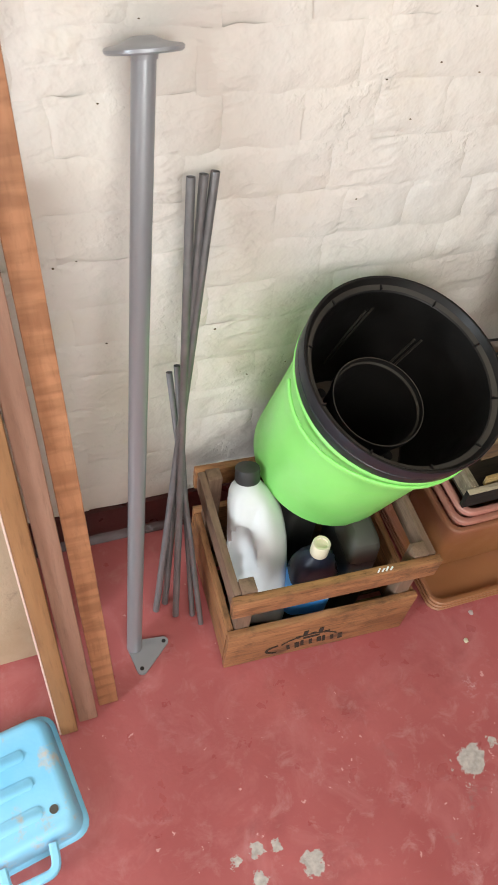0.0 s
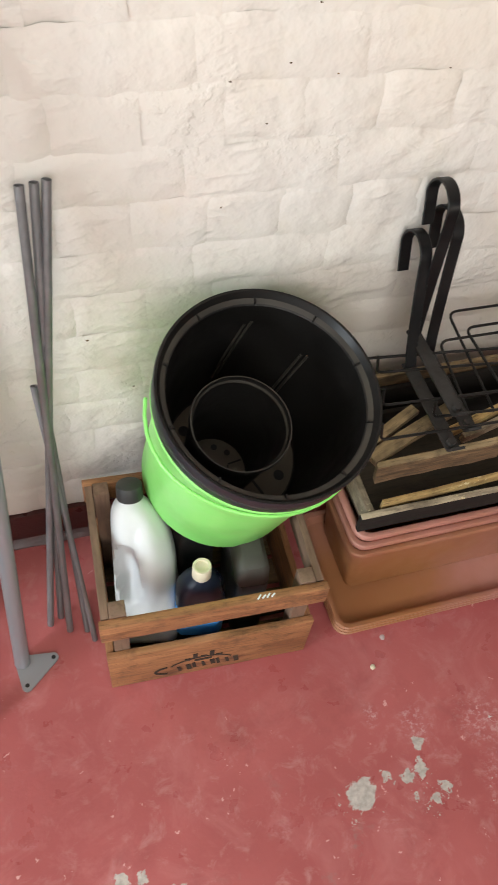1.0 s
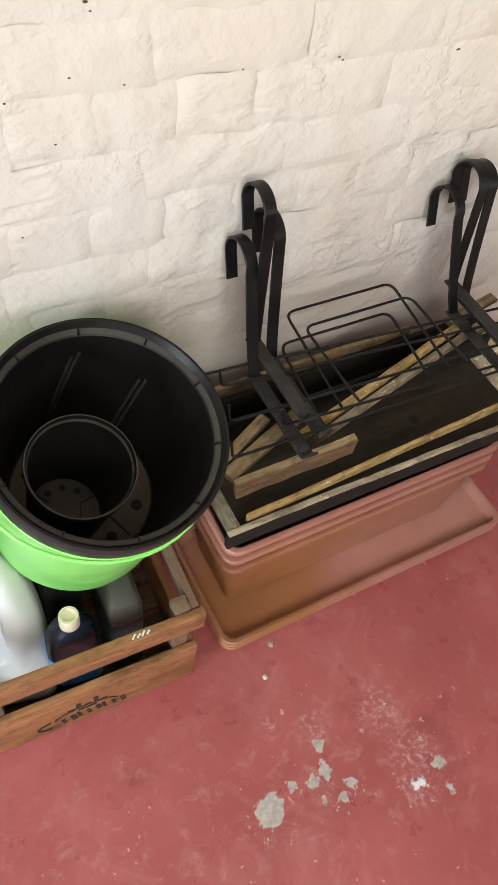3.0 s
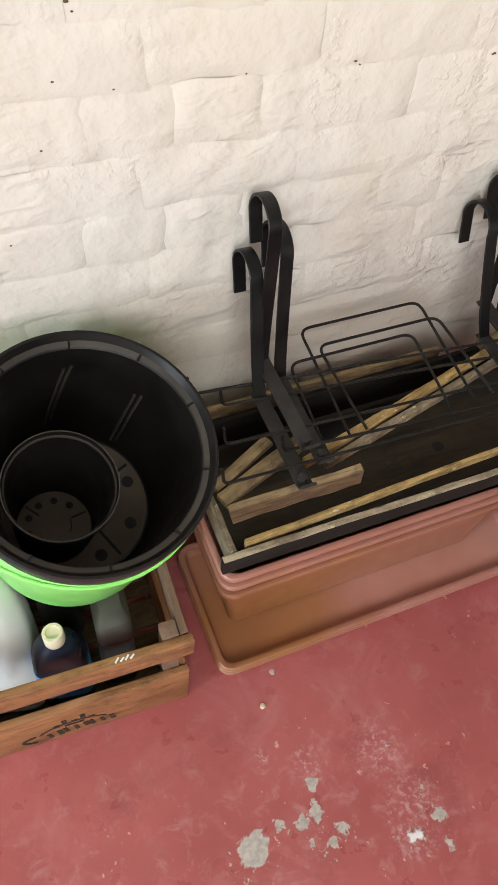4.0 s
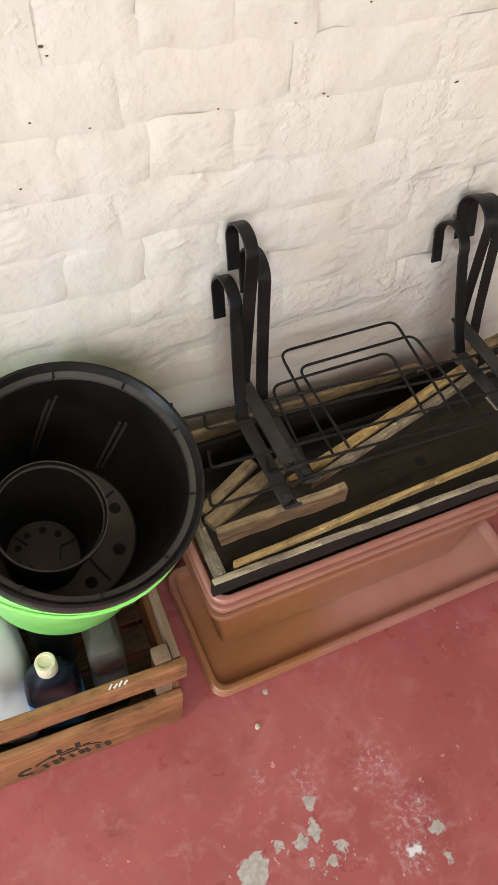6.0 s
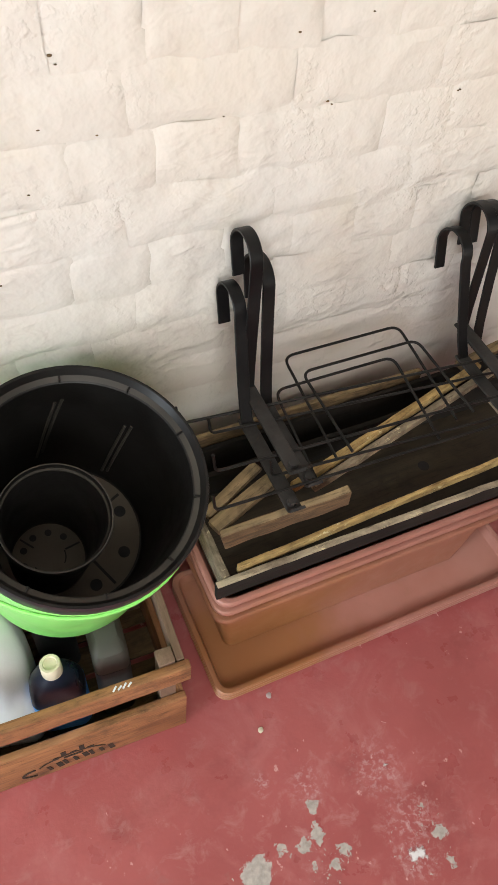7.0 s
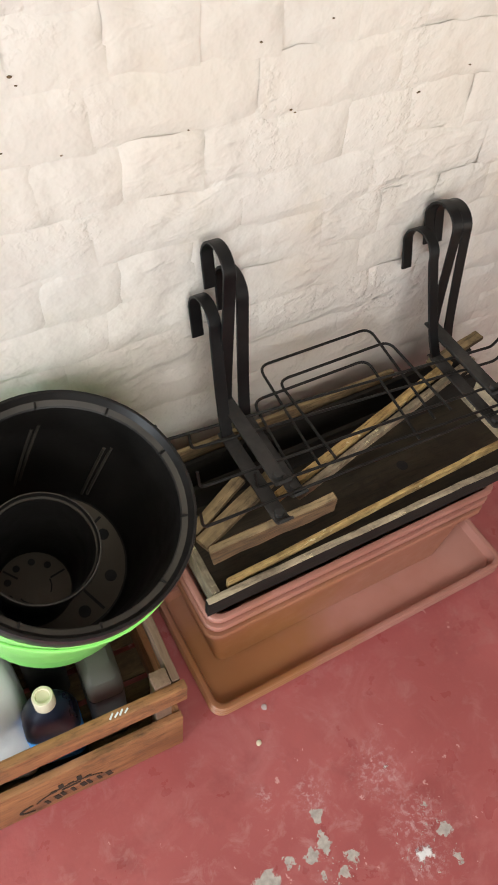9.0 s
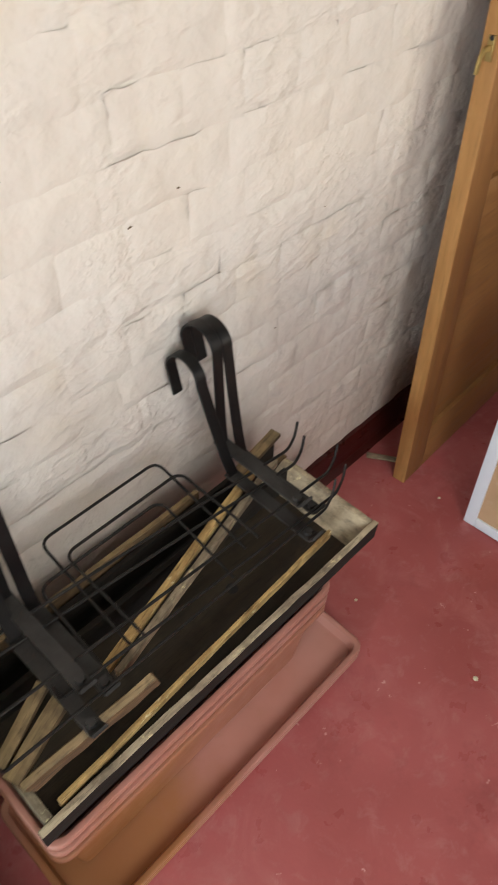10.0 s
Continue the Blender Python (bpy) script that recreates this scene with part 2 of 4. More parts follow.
TERRA = plastic("terracotta_plastic", (0.37, 0.160, 0.118), (0.45, 0.215, 0.168), 0.42, (0.33, 0.16, 0.08), 0.45, shade_spot=(0.52, -0.33, 0.02))
# Browner copy for the lowest planter, with its shade mixed in.
TERRA_DK = plastic("shaded_terracotta_plastic", (0.34, 0.145, 0.09), (0.40, 0.18, 0.12), 0.5, (0.26, 0.12, 0.04), 0.5, shade_spot=(0.52, -0.33, 0.04))
LIME = plastic("lime_green_plastic", (0.27, 0.76, 0.17), (0.29, 0.79, 0.19), 0.36, (0.45, 0.55, 0.10), 0.08)
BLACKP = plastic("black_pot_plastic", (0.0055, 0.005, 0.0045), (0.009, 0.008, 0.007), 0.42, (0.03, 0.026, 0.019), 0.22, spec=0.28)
# Bluish black: the cool reflection on the rim is put into the plastic.
BLACKRIM = plastic("cool_sheen_rim_plastic", (0.013, 0.014, 0.018), (0.017, 0.019, 0.026), 0.36, (0.032, 0.034, 0.04), 0.2)
DUSTY = plastic("dusty_black_plastic", (0.10, 0.088, 0.066), (0.15, 0.13, 0.098), 0.6, (0.05, 0.043, 0.032), 0.5, spec=0.3)
DUST_GLINT = plastic("dust_and_glint_black_plastic", (0.030, 0.027, 0.022), (0.05, 0.045, 0.035), 0.5, (0.02, 0.017, 0.013), 0.5, spec=0.3)
BLUE = plastic("sky_blue_plastic", (0.19, 0.57, 0.85), (0.30, 0.68, 0.90), 0.40, (0.55, 0.50, 0.45), 1.6)
JUG = plastic("milky_jug_plastic", (0.62, 0.64, 0.64), (0.57, 0.60, 0.61), 0.38, (0.45, 0.46, 0.46), 0.2)
NAVY = plastic("navy_bottle_plastic", (0.010, 0.016, 0.036), (0.014, 0.021, 0.044), 0.32, (0.04, 0.045, 0.06), 0.2)
CREAM = plastic("cream_cap_plastic", (0.72, 0.66, 0.49), (0.66, 0.60, 0.43), 0.5)
LABEL = plastic("blue_label_print", (0.05, 0.33, 0.88), (0.09, 0.43, 0.92), 0.35, (0.2, 0.4, 0.75), 0.4)
INK = plastic("white_print", (0.78, 0.80, 0.82), (0.70, 0.73, 0.78), 0.5)
BRAND = plastic("burnt_black_print", (0.020, 0.014, 0.010), (0.04, 0.028, 0.018), 0.8, (0.12, 0.07, 0.04), 0.6)
GREYCAN = plastic("smoky_grey_plastic", (0.062, 0.060, 0.050), (0.09, 0.086, 0.070), 0.6, (0.13, 0.12, 0.095), 0.3, spec=0.3)
DARKCAN = plastic("charcoal_plastic", (0.028, 0.028, 0.028), (0.04, 0.04, 0.038), 0.5)
def grey_enamel():
    k = Mat("grey_steel_paint", 0.3, 0.35)
    k.colour(k.mix(k.noise(4, 3), (0.30, 0.315, 0.335), (0.33, 0.345, 0.365)))
    k.rough(k.ramp(k.noise(9, 3), 0.3, 0.7, 0.27, 0.34))
    return k.m


STEEL = grey_enamel()
TUBE = metal_paint("dull_grey_tube", (0.20, 0.20, 0.205), (0.26, 0.26, 0.265), 0.4, 0.55)
DARK = metal_paint("tube_bore", (0.01, 0.01, 0.01), (0.02, 0.02, 0.02), 0.8)
IRON = metal_paint("black_painted_iron", (0.004, 0.004, 0.0043), (0.009, 0.0086, 0.0082), 0.42, 0.0, 0.08, 0.3)
IRON_DUST = metal_paint("dusty_grey_iron", (0.018, 0.0172, 0.016), (0.046, 0.043, 0.040), 0.6, 0.0, 0.2, 0.3)
WIRE = metal_paint("dark_wire_coating", (0.006, 0.0055, 0.005), (0.015, 0.0135, 0.0115), 0.5, 0.0, 0.2, 0.3)
FRAMEPAINT = plastic("pale_blue_white_paint", (0.72, 0.78, 0.83), (0.66, 0.73, 0.79), 0.5, (0.4, 0.4, 0.4), 0.25)
CARD = plastic("tan_hardboard", (0.55, 0.38, 0.22), (0.48, 0.32, 0.18), 0.8, (0.75, 0.72, 0.68), 0.4)
PLY = plastic("stained_pale_board", (0.56, 0.42, 0.29), (0.46, 0.33, 0.21), 0.8, (0.10, 0.065, 0.045), 0.9, 0.001)
BRASS = metal_paint("dull_brass", (0.42, 0.31, 0.12), (0.30, 0.22, 0.09), 0.4, 0.9)
CLEAR = plastic("greyish_clear_scrap", (0.42, 0.33, 0.32), (0.50, 0.42, 0.40), 0.3)

# ---- mesh helpers ----


def part(name, bm, material, parent=None, label="", smooth=35, m=None):
    """Links a bmesh as one mesh object under a thing or a part."""
    bm.normal_update()
    data = bpy.data.meshes.new(name)
    bm.to_mesh(data)
    bm.free()
    data.materials.append(material)
    ob = new(name, data)
    if smooth:
        data.shade_smooth()
        data.set_sharp_from_angle(angle=radians(smooth))
    if parent:
        ob.parent = parent
    if m is not None:
        ob.matrix_basis = m
    return tagged(ob, label) if label else ob


def thing(name, m, label, category, group=""):
    ob = new(name)
    ob.empty_display_size = 0.05
    ob.matrix_basis = m
    return tagged(ob, label, category, group)


def structure(ob, label):
    return tagged(ob, label, kind="structure")


def axes(origin, along, up):
    """A pose whose x axis runs along a direction and whose z axis is nearest to up."""
    x = Vector(along).normalized()
    y = Vector(up).cross(x).normalized()
    z = x.cross(y)
    return Matrix.Translation(origin) @ Matrix((x, y, z)).transposed().to_4x4()


def block(x0, x1, y0, y1, z0, z1, bevel=0.002, cuts=0, rough=0.0, seed=0):
    bm = bmesh.new()
    bmesh.ops.create_cube(bm, size=1)
    for v in bm.verts:
        v.co = Vector((x0 + (v.co.x + 0.5) * (x1 - x0), y0 + (v.co.y + 0.5) * (y1 - y0), z0 + (v.co.z + 0.5) * (z1 - z0)))
    if bevel:
        bmesh.ops.bevel(bm, geom=bm.edges[:], offset=bevel, segments=2, affect="EDGES", profile=0.6)
    if cuts:
        long = [e for e in bm.edges if abs((e.verts[0].co - e.verts[1].co).normalized().x) > 0.98 and e.calc_length() > 0.5 * (x1 - x0)]
        bmesh.ops.subdivide_edges(bm, edges=long, cuts=cuts, use_grid_fill=True)
    if rough:
        for v in bm.verts:
            v.co += rough * noise.noise_vector(v.co * 23 + Vector((seed * 7.3, seed, 0)))
    return bm


def sweep(bm, points, section, up=(0, 0, 1), closed=False, caps=True):
    """Sweeps a flat section (pairs of side, up) along points."""
    pts = [Vector(p) for p in points]
    n, rings, side_before = len(pts), [], None
    for i, p in enumerate(pts):
        a = pts[(i - 1) % n] if (closed or i) else p
        b = pts[(i + 1) % n] if (closed or i < n - 1) else p
        d = (b - a).normalized()
        if side_before is None:
            u = Vector(up)
            if abs(u.dot(d)) > 0.95:
                u = Vector((0, 1, 0)) if abs(d.y) < 0.9 else Vector((1, 0, 0))
            side = d.cross(u).normalized()
        else:
            side = (side_before - d * side_before.dot(d)).normalized()
        side_before = side
        top = side.cross(d).normalized()
        rings.append([bm.verts.new(p + side * s + top * t) for s, t in section])
    k = len(section)
    for i in range(n if closed else n - 1):
        r, q = rings[i], rings[(i + 1) % n]
        for j in range(k):
            bm.faces.new((r[j], r[(j + 1) % k], q[(j + 1) % k], q[j]))
    if caps and not closed:
        bm.faces.new(rings[0][::-1])
        bm.faces.new(rings[-1])
    return bm


def ring(r, k=12):
    return [(r * math.cos(2 * math.pi * i / k), r * math.sin(2 * math.pi * i / k)) for i in range(k)]


def flat(w, t, b=0.0008):
    w, t = w / 2, t / 2
    return [(w - b, -t), (w, -t + b), (w, t - b), (w - b, t), (-w + b, t), (-w, t - b), (-w, -t + b), (-w + b, -t)]


def rounded(points, r=0.012, k=5):
    """A polyline with its inner corners rounded."""
    pts = [Vector(p) for p in points]
    out = [pts[0]]
    for a, b, c in zip(pts, pts[1:], pts[2:]):
        s = min(r, (a - b).length * 0.45, (c - b).length * 0.45)
        p, q = b + (a - b).normalized() * s, b + (c - b).normalized() * s
        out += [p.lerp(b, f).lerp(b.lerp(q, f), f) for f in (i / k for i in range(k + 1))]
    return out + [pts[-1]]


def lathe(profile, k=48, bm=None, close=False):
    """Turns (radius, z) pairs about the z axis; a radius of 0 closes to a point."""
    bm = bm or bmesh.new()
    rows = []
    for r, z in profile:
        rows.append([bm.verts.new((0, 0, z))] if r == 0 else [bm.verts.new((r * math.cos(2 * math.pi * i / k), r * math.sin(2 * math.pi * i / k), z)) for i in range(k)])
    pairs = list(zip(rows, rows[1:])) + ([(rows[-1], rows[0])] if close else [])
    for a, b in pairs:
        for i in range(k):
            j = (i + 1) % k
            if len(a) == 1 and len(b) == 1:
                continue
            if len(a) == 1:
                bm.faces.new((a[0], b[j], b[i]))
            elif len(b) == 1:
                bm.faces.new((a[i], a[j], b[0]))
            else:
                bm.faces.new((a[i], a[j], b[j], b[i]))
    bmesh.ops.recalc_face_normals(bm, faces=bm.faces[:])
    return bm


def round_rect(hx, hy, r, k=5):
    pts = []
    for cx, cy, a in ((hx - r, hy - r, 0), (-hx + r, hy - r, 90), (-hx + r, -hy + r, 180), (hx - r, -hy + r, 270)):
        pts += [(cx + r * math.cos(radians(a + 90 * i / k)), cy + r * math.sin(radians(a + 90 * i / k))) for i in range(k + 1)]
    return pts


def loft(levels, bm=None, ends=(True, True)):
    """Joins rounded rectangles (half length, half width, corner radius, height, shift x, shift y) from first to last."""
    bm = bm or bmesh.new()
    rows = []
    for hx, hy, r, z, *s in levels:
        sx, sy = s if s else (0, 0)
        rows.append([bm.verts.new((x + sx, y + sy, z)) for x, y in round_rect(hx, hy, r)])
    n = len(rows[0])
    for a, b in zip(rows, rows[1:]):
        for i in range(n):
            bm.faces.new((a[i], a[(i + 1) % n], b[(i + 1) % n], b[i]))
    if ends[0]:
        bm.faces.new(rows[0][::-1])
    if ends[1]:
        bm.faces.new(rows[-1])
    bmesh.ops.recalc_face_normals(bm, faces=bm.faces[:])
    return bm


# ---- the room ----
X0, X1, Y0, HIGH = X_WEST, 4.4, -2.0, 2.45
bm = bmesh.new()
bmesh.ops.create_grid(bm, x_segments=24, y_segments=14, size=1)
for v in bm.verts:
    v.co = Vector(((X0 - 0.2 + (v.co.x + 1) / 2 * (X1 - X0 + 0.4)), Y0 - 0.2 + (v.co.y + 1) / 2 * (0.4 - Y0), 0))
bmesh.ops.solidify(bm, geom=bm.faces[:], thickness=0.1)
structure(part("floor", bm, FLOOR, smooth=0), "red painted concrete floor, chipped down to grey in patches")
wall = structure(part("wall_north", block(X0, X1, 0.0038, 0.25, 0, HIGH, 0), WALL, smooth=0), "whitewashed rough brick wall")
structure(part("wall_east", block(X1, X1 + 0.2, Y0, 0.25, 0, HIGH, 0), PLAIN, smooth=0), "plain cream plastered wall")


def blocks(*sides):
    """Several plain blocks in one mesh, for a wall round its window opening."""
    bm = bmesh.new()
    for a, b, c, d, e, f in sides:
        o = block(a, b, c, d, e, f, 0)
        t = bpy.data.meshes.new("t")
        o.to_mesh(t)
        bm.from_mesh(t)
        o.free()
        bpy.data.meshes.remove(t)
    return bm


ya, yb = Y0 - 0.35, Y0
structure(part("wall_south", blocks((X0, -0.80, ya, yb, 0, HIGH), (0.60, 1.85, ya, yb, 0, HIGH), (-0.80, 0.60, ya, yb, 0, 0.98), (-0.80, 0.60, ya, yb, 2.36, HIGH), (3.25, X1, ya, yb, 0, HIGH), (1.85, 3.25, ya, yb, 0, 0.95), (1.85, 3.25, ya, yb, 2.23, HIGH)), PLAIN, smooth=0), "plain cream plastered wall with two window openings")
xa, xb = X0 - 0.2, X0
structure(part("wall_west", blocks((xa, xb, Y0, -1.72, 0, HIGH), (xa, xb, -0.78, 0.25, 0, HIGH), (xa, xb, -1.72, -0.78, 1.35, HIGH), (xa, xb, -1.72, -0.78, 0, 0.6)), PLAIN, smooth=0), "plain cream plastered wall with an added, unseen low window opening")
structure(part("ceiling", block(X0 - 0.2, X1 + 0.2, Y0 - 0.2, 0.25, HIGH, HIGH + 0.1, 0), CEIL, smooth=0), "plain white painted ceiling")
# skirting band with a cove at its foot
bm = bmesh.new()
prof = [(0.006, 0.082), (-0.006, 0.080), (-0.010, 0.072), (-0.012, 0.03), (-0.018, 0.012), (-0.034, 0.002), (-0.036, -0.002), (0.006, -0.002)]
rows = []
for i in range(97):
    x = X0 + (X1 - X0) * i / 96
    dz = 0.004 * noise.noise(Vector((x * 9, 0, 3)))
    rows.append([bm.verts.new((x, y + 0.0015 * noise.noise(Vector((x * 14, z * 30, 0))), z + (dz if z > 0.05 else 0))) for y, z in prof])
for a, b in zip(rows, rows[1:]):
    for j in range(len(prof) - 1):
        bm.faces.new((a[j], b[j], b[j + 1], a[j + 1]))
bmesh.ops.recalc_face_normals(bm, faces=bm.faces[:])
structure(part("baseboard", bm, SKIRT), "dark oxblood gloss painted skirting band")

# ---- timber battens, board and tray by the wall ----


def batten(name, low, high, width, thick, material, label, edge=None):
    m = axes(low, Vector(high) - Vector(low), (0, -1, 0.3))
    length = (Vector(high) - Vector(low)).length
    ob = thing(name, m, label, "wood batten", "leaning timber battens")
    part("stick", block(0, length, -width / 2, width / 2, -thick, 0, 0.0025, 6, 0.0006, len(name)), material, ob)
    if edge:
        part("painted_edge", block(0.001, length - 0.001, width / 2, width / 2 + 0.003, -thick + 0.001, -0.001, 0.001), edge, ob, "pinkish primed edge")
    return ob


batten("timber_batten", (-0.2265, -0.384, 0.006), (-0.250, -0.03, 1.60), 0.036, 0.020, MERANTI, "reddish hardwood batten leaning on the white wall")
batten("timber_batten", (-0.268, -0.404, 0.008), (-0.292, -0.035, 1.60), 0.034, 0.020, MAHOG, "pinkish brown hardwood batten leaning on the white wall")
batten("timber_batten", (-0.305, -0.419, 0.010), (-0.322, -0.04, 1.60), 0.030, 0.020, TAN, "tan hardwood batten with one pink primed edge", PINKPAINT)

board = thing("old_board", axes((-0.72, -0.258, 0.0), (1, 0.02, 0), (0, 0.16, 1)), "pale stained old board standing on the floor", "board")
part("panel", block(0, 0.395, 0, 0.018, 0, 0.90, 0.003, 4, 0.0012, 3), PLY, board)


def blue_tray():
    ob = thing("plastic_tray", pose(-0.481, -0.506, 0.0, 0, 0, 10), "sky blue plastic tray lying upside down, scuffed and dirty", "tray")
    hx, hy = 0.150, 0.098
    outer = [(hx + 0.020, hy + 0.016, 0.030, 0.0), (hx + 0.018, hy + 0.014, 0.029, 0.003), (hx + 0.012, hy + 0.009, 0.028, 0.006), (hx + 0.006, hy + 0.004, 0.026, 0.038), (hx, hy - 0.001, 0.024, 0.047),
             (hx - 0.007, hy - 0.007, 0.022, 0.0500), (hx - 0.014, hy - 0.013, 0.018, 0.0495), (hx - 0.02, hy - 0.02, 0.016, 0.0488)]
    part("shell", loft(outer), BLUE, ob)
    for i in range(3):
        y = -0.055 + 0.05 * i
        part("rib", loft([(0.105, 0.011, 0.010, 0.046, 0, y), (0.105, 0.011, 0.010, 0.0505, 0, y), (0.101, 0.007, 0.006, 0.0525, 0, y)]), BLUE, ob)
    m = bmesh.new()
    bmesh.ops.create_circle(m, cap_ends=True, segments=20, radius=0.0075, matrix=Matrix.Translation((0.122, -0.062, 0.0502)))
    part("drain_hole", m, GREYCAN, ob, "dark round drain hole", smooth=0)
    h = bmesh.new()
    sweep(h, rounded([(0.02, -0.108, 0.042), (0.02, -0.146, 0.040), (0.098, -0.150, 0.040), (0.104, -0.108, 0.042)], 0.02), flat(0.015, 0.014, 0.003))
    part("handle", h, BLUE, ob, "blue plastic loop handle")
    return ob


blue_tray()

# ---- table leg and tubes ----


def plate(corners, r, thick):
    """A rounded flat plate round some corner points."""
    bm = bmesh.new()
    pts = []
    n = len(corners)
    for i, c in enumerate(corners):
        a, b = Vector(corners[i - 1]) - Vector(c), Vector(corners[(i + 1) % n]) - Vector(c)
        out = -(a.normalized() + b.normalized()).normalized()
        base = math.atan2(out.y, out.x)
        for k in range(-3, 4):
            ang = base + k * 0.33
            pts.append(Vector((c[0] + r * math.cos(ang), c[1] + r * math.sin(ang), 0)))
    low = [bm.verts.new(p) for p in pts]
    high = [bm.verts.new(p + Vector((0, 0, thick))) for p in pts]
    bm.faces.new(high)
    bm.faces.new(low[::-1])
    for i in range(len(pts)):
        bm.faces.new((low[i - 1], low[i], high[i], high[i - 1]))
    bmesh.ops.recalc_face_normals(bm, faces=bm.faces[:])
    return bm


def table_leg():
    foot, head = Vector((-0.156, -0.288, 0.004)), Vector((-0.0675, -0.040, 1.041))
    ob = thing("table_leg", axes(foot, head - foot, (0, -1, 0.2)), "grey painted steel table leg leaning on the white wall", "table leg")
    inv = ob.matrix_basis.inverted()
    length = (head - foot).length
    tube = bmesh.new()
    sweep(tube, [(0, 0, 0), (length, 0, 0)], ring(0.0145, 24))
    part("tube", tube, STEEL, ob)
    local = inv @ Matrix.Translation((0, 0, 0.001))
    p = part("foot_plate", plate([(-0.151, -0.337), (-0.098, -0.291), (-0.160, -0.284)], 0.010, 0.004), STEEL, ob, "triangular steel foot plate", m=local)
    for x, y in ((-0.151, -0.335), (-0.097, -0.291)):
        h = bmesh.new()
        bmesh.ops.create_circle(h, cap_ends=True, segments=14, radius=0.0042, matrix=Matrix.Translation((x, y, 0.0046)))
        part("bolt_hole", h, DARK, p, smooth=0)
    top = inv @ axes(head, (1, 0.1, 0), (0.10, 0.39, 0.92))
    part("mounting_disc", lathe([(0, 0.012), (0.012, 0.0115), (0.020, 0.008), (0.028, 0.005), (0.0435, 0.0025), (0.046, 0.0005), (0.0455, -0.003), (0.043, -0.005), (0.016, -0.005), (0.0145, -0.012)], 40), STEEL, ob,
         "round domed mounting disc", m=top)


table_leg()


def metal_tube(low, high, r=0.0066):
    low, high = Vector(low), Vector(high)
    ob = thing("metal_tube", axes(low, high - low, (0, -1, 0.2)), "thin dull grey metal tube leaning on the wall", "metal tube", "leaning metal tubes")
    length = (high - low).length
    bm = bmesh.new()
    k = 16
    rows = []
    for x, rr in ((0, r - 0.0012), (0, r), (length, r), (length, r - 0.0012), (length - 0.03, r - 0.0012)):
        rows.append([bm.verts.new((x, rr * math.cos(2 * math.pi * i / k), rr * math.sin(2 * math.pi * i / k))) for i in range(k)])
    for a, b in zip(rows, rows[1:]):
        for i in range(k):
            bm.faces.new((a[i], a[(i + 1) % k], b[(i + 1) % k], b[i]))
    bm.faces.new(rows[-1])
    bm.faces.new(rows[0][::-1])
    bmesh.ops.recalc_face_normals(bm, faces=bm.faces[:])
    part("pipe", bm, TUBE, ob)


metal_tube((-0.059, -0.242, 0.002), (-0.001, -0.022, 0.864))
metal_tube((-0.073, -0.209, 0.002), (0.018, -0.020, 0.865))
metal_tube((-0.095, -0.221, 0.002), (0.034, -0.020, 0.868))
metal_tube((-0.014, -0.274, 0.002), (-0.035, -0.060, 0.533), 0.0055)
metal_tube((-0.026, -0.251, 0.002), (-0.022, -0.060, 0.546), 0.0055)

# ---- wooden crate and what stands in it ----


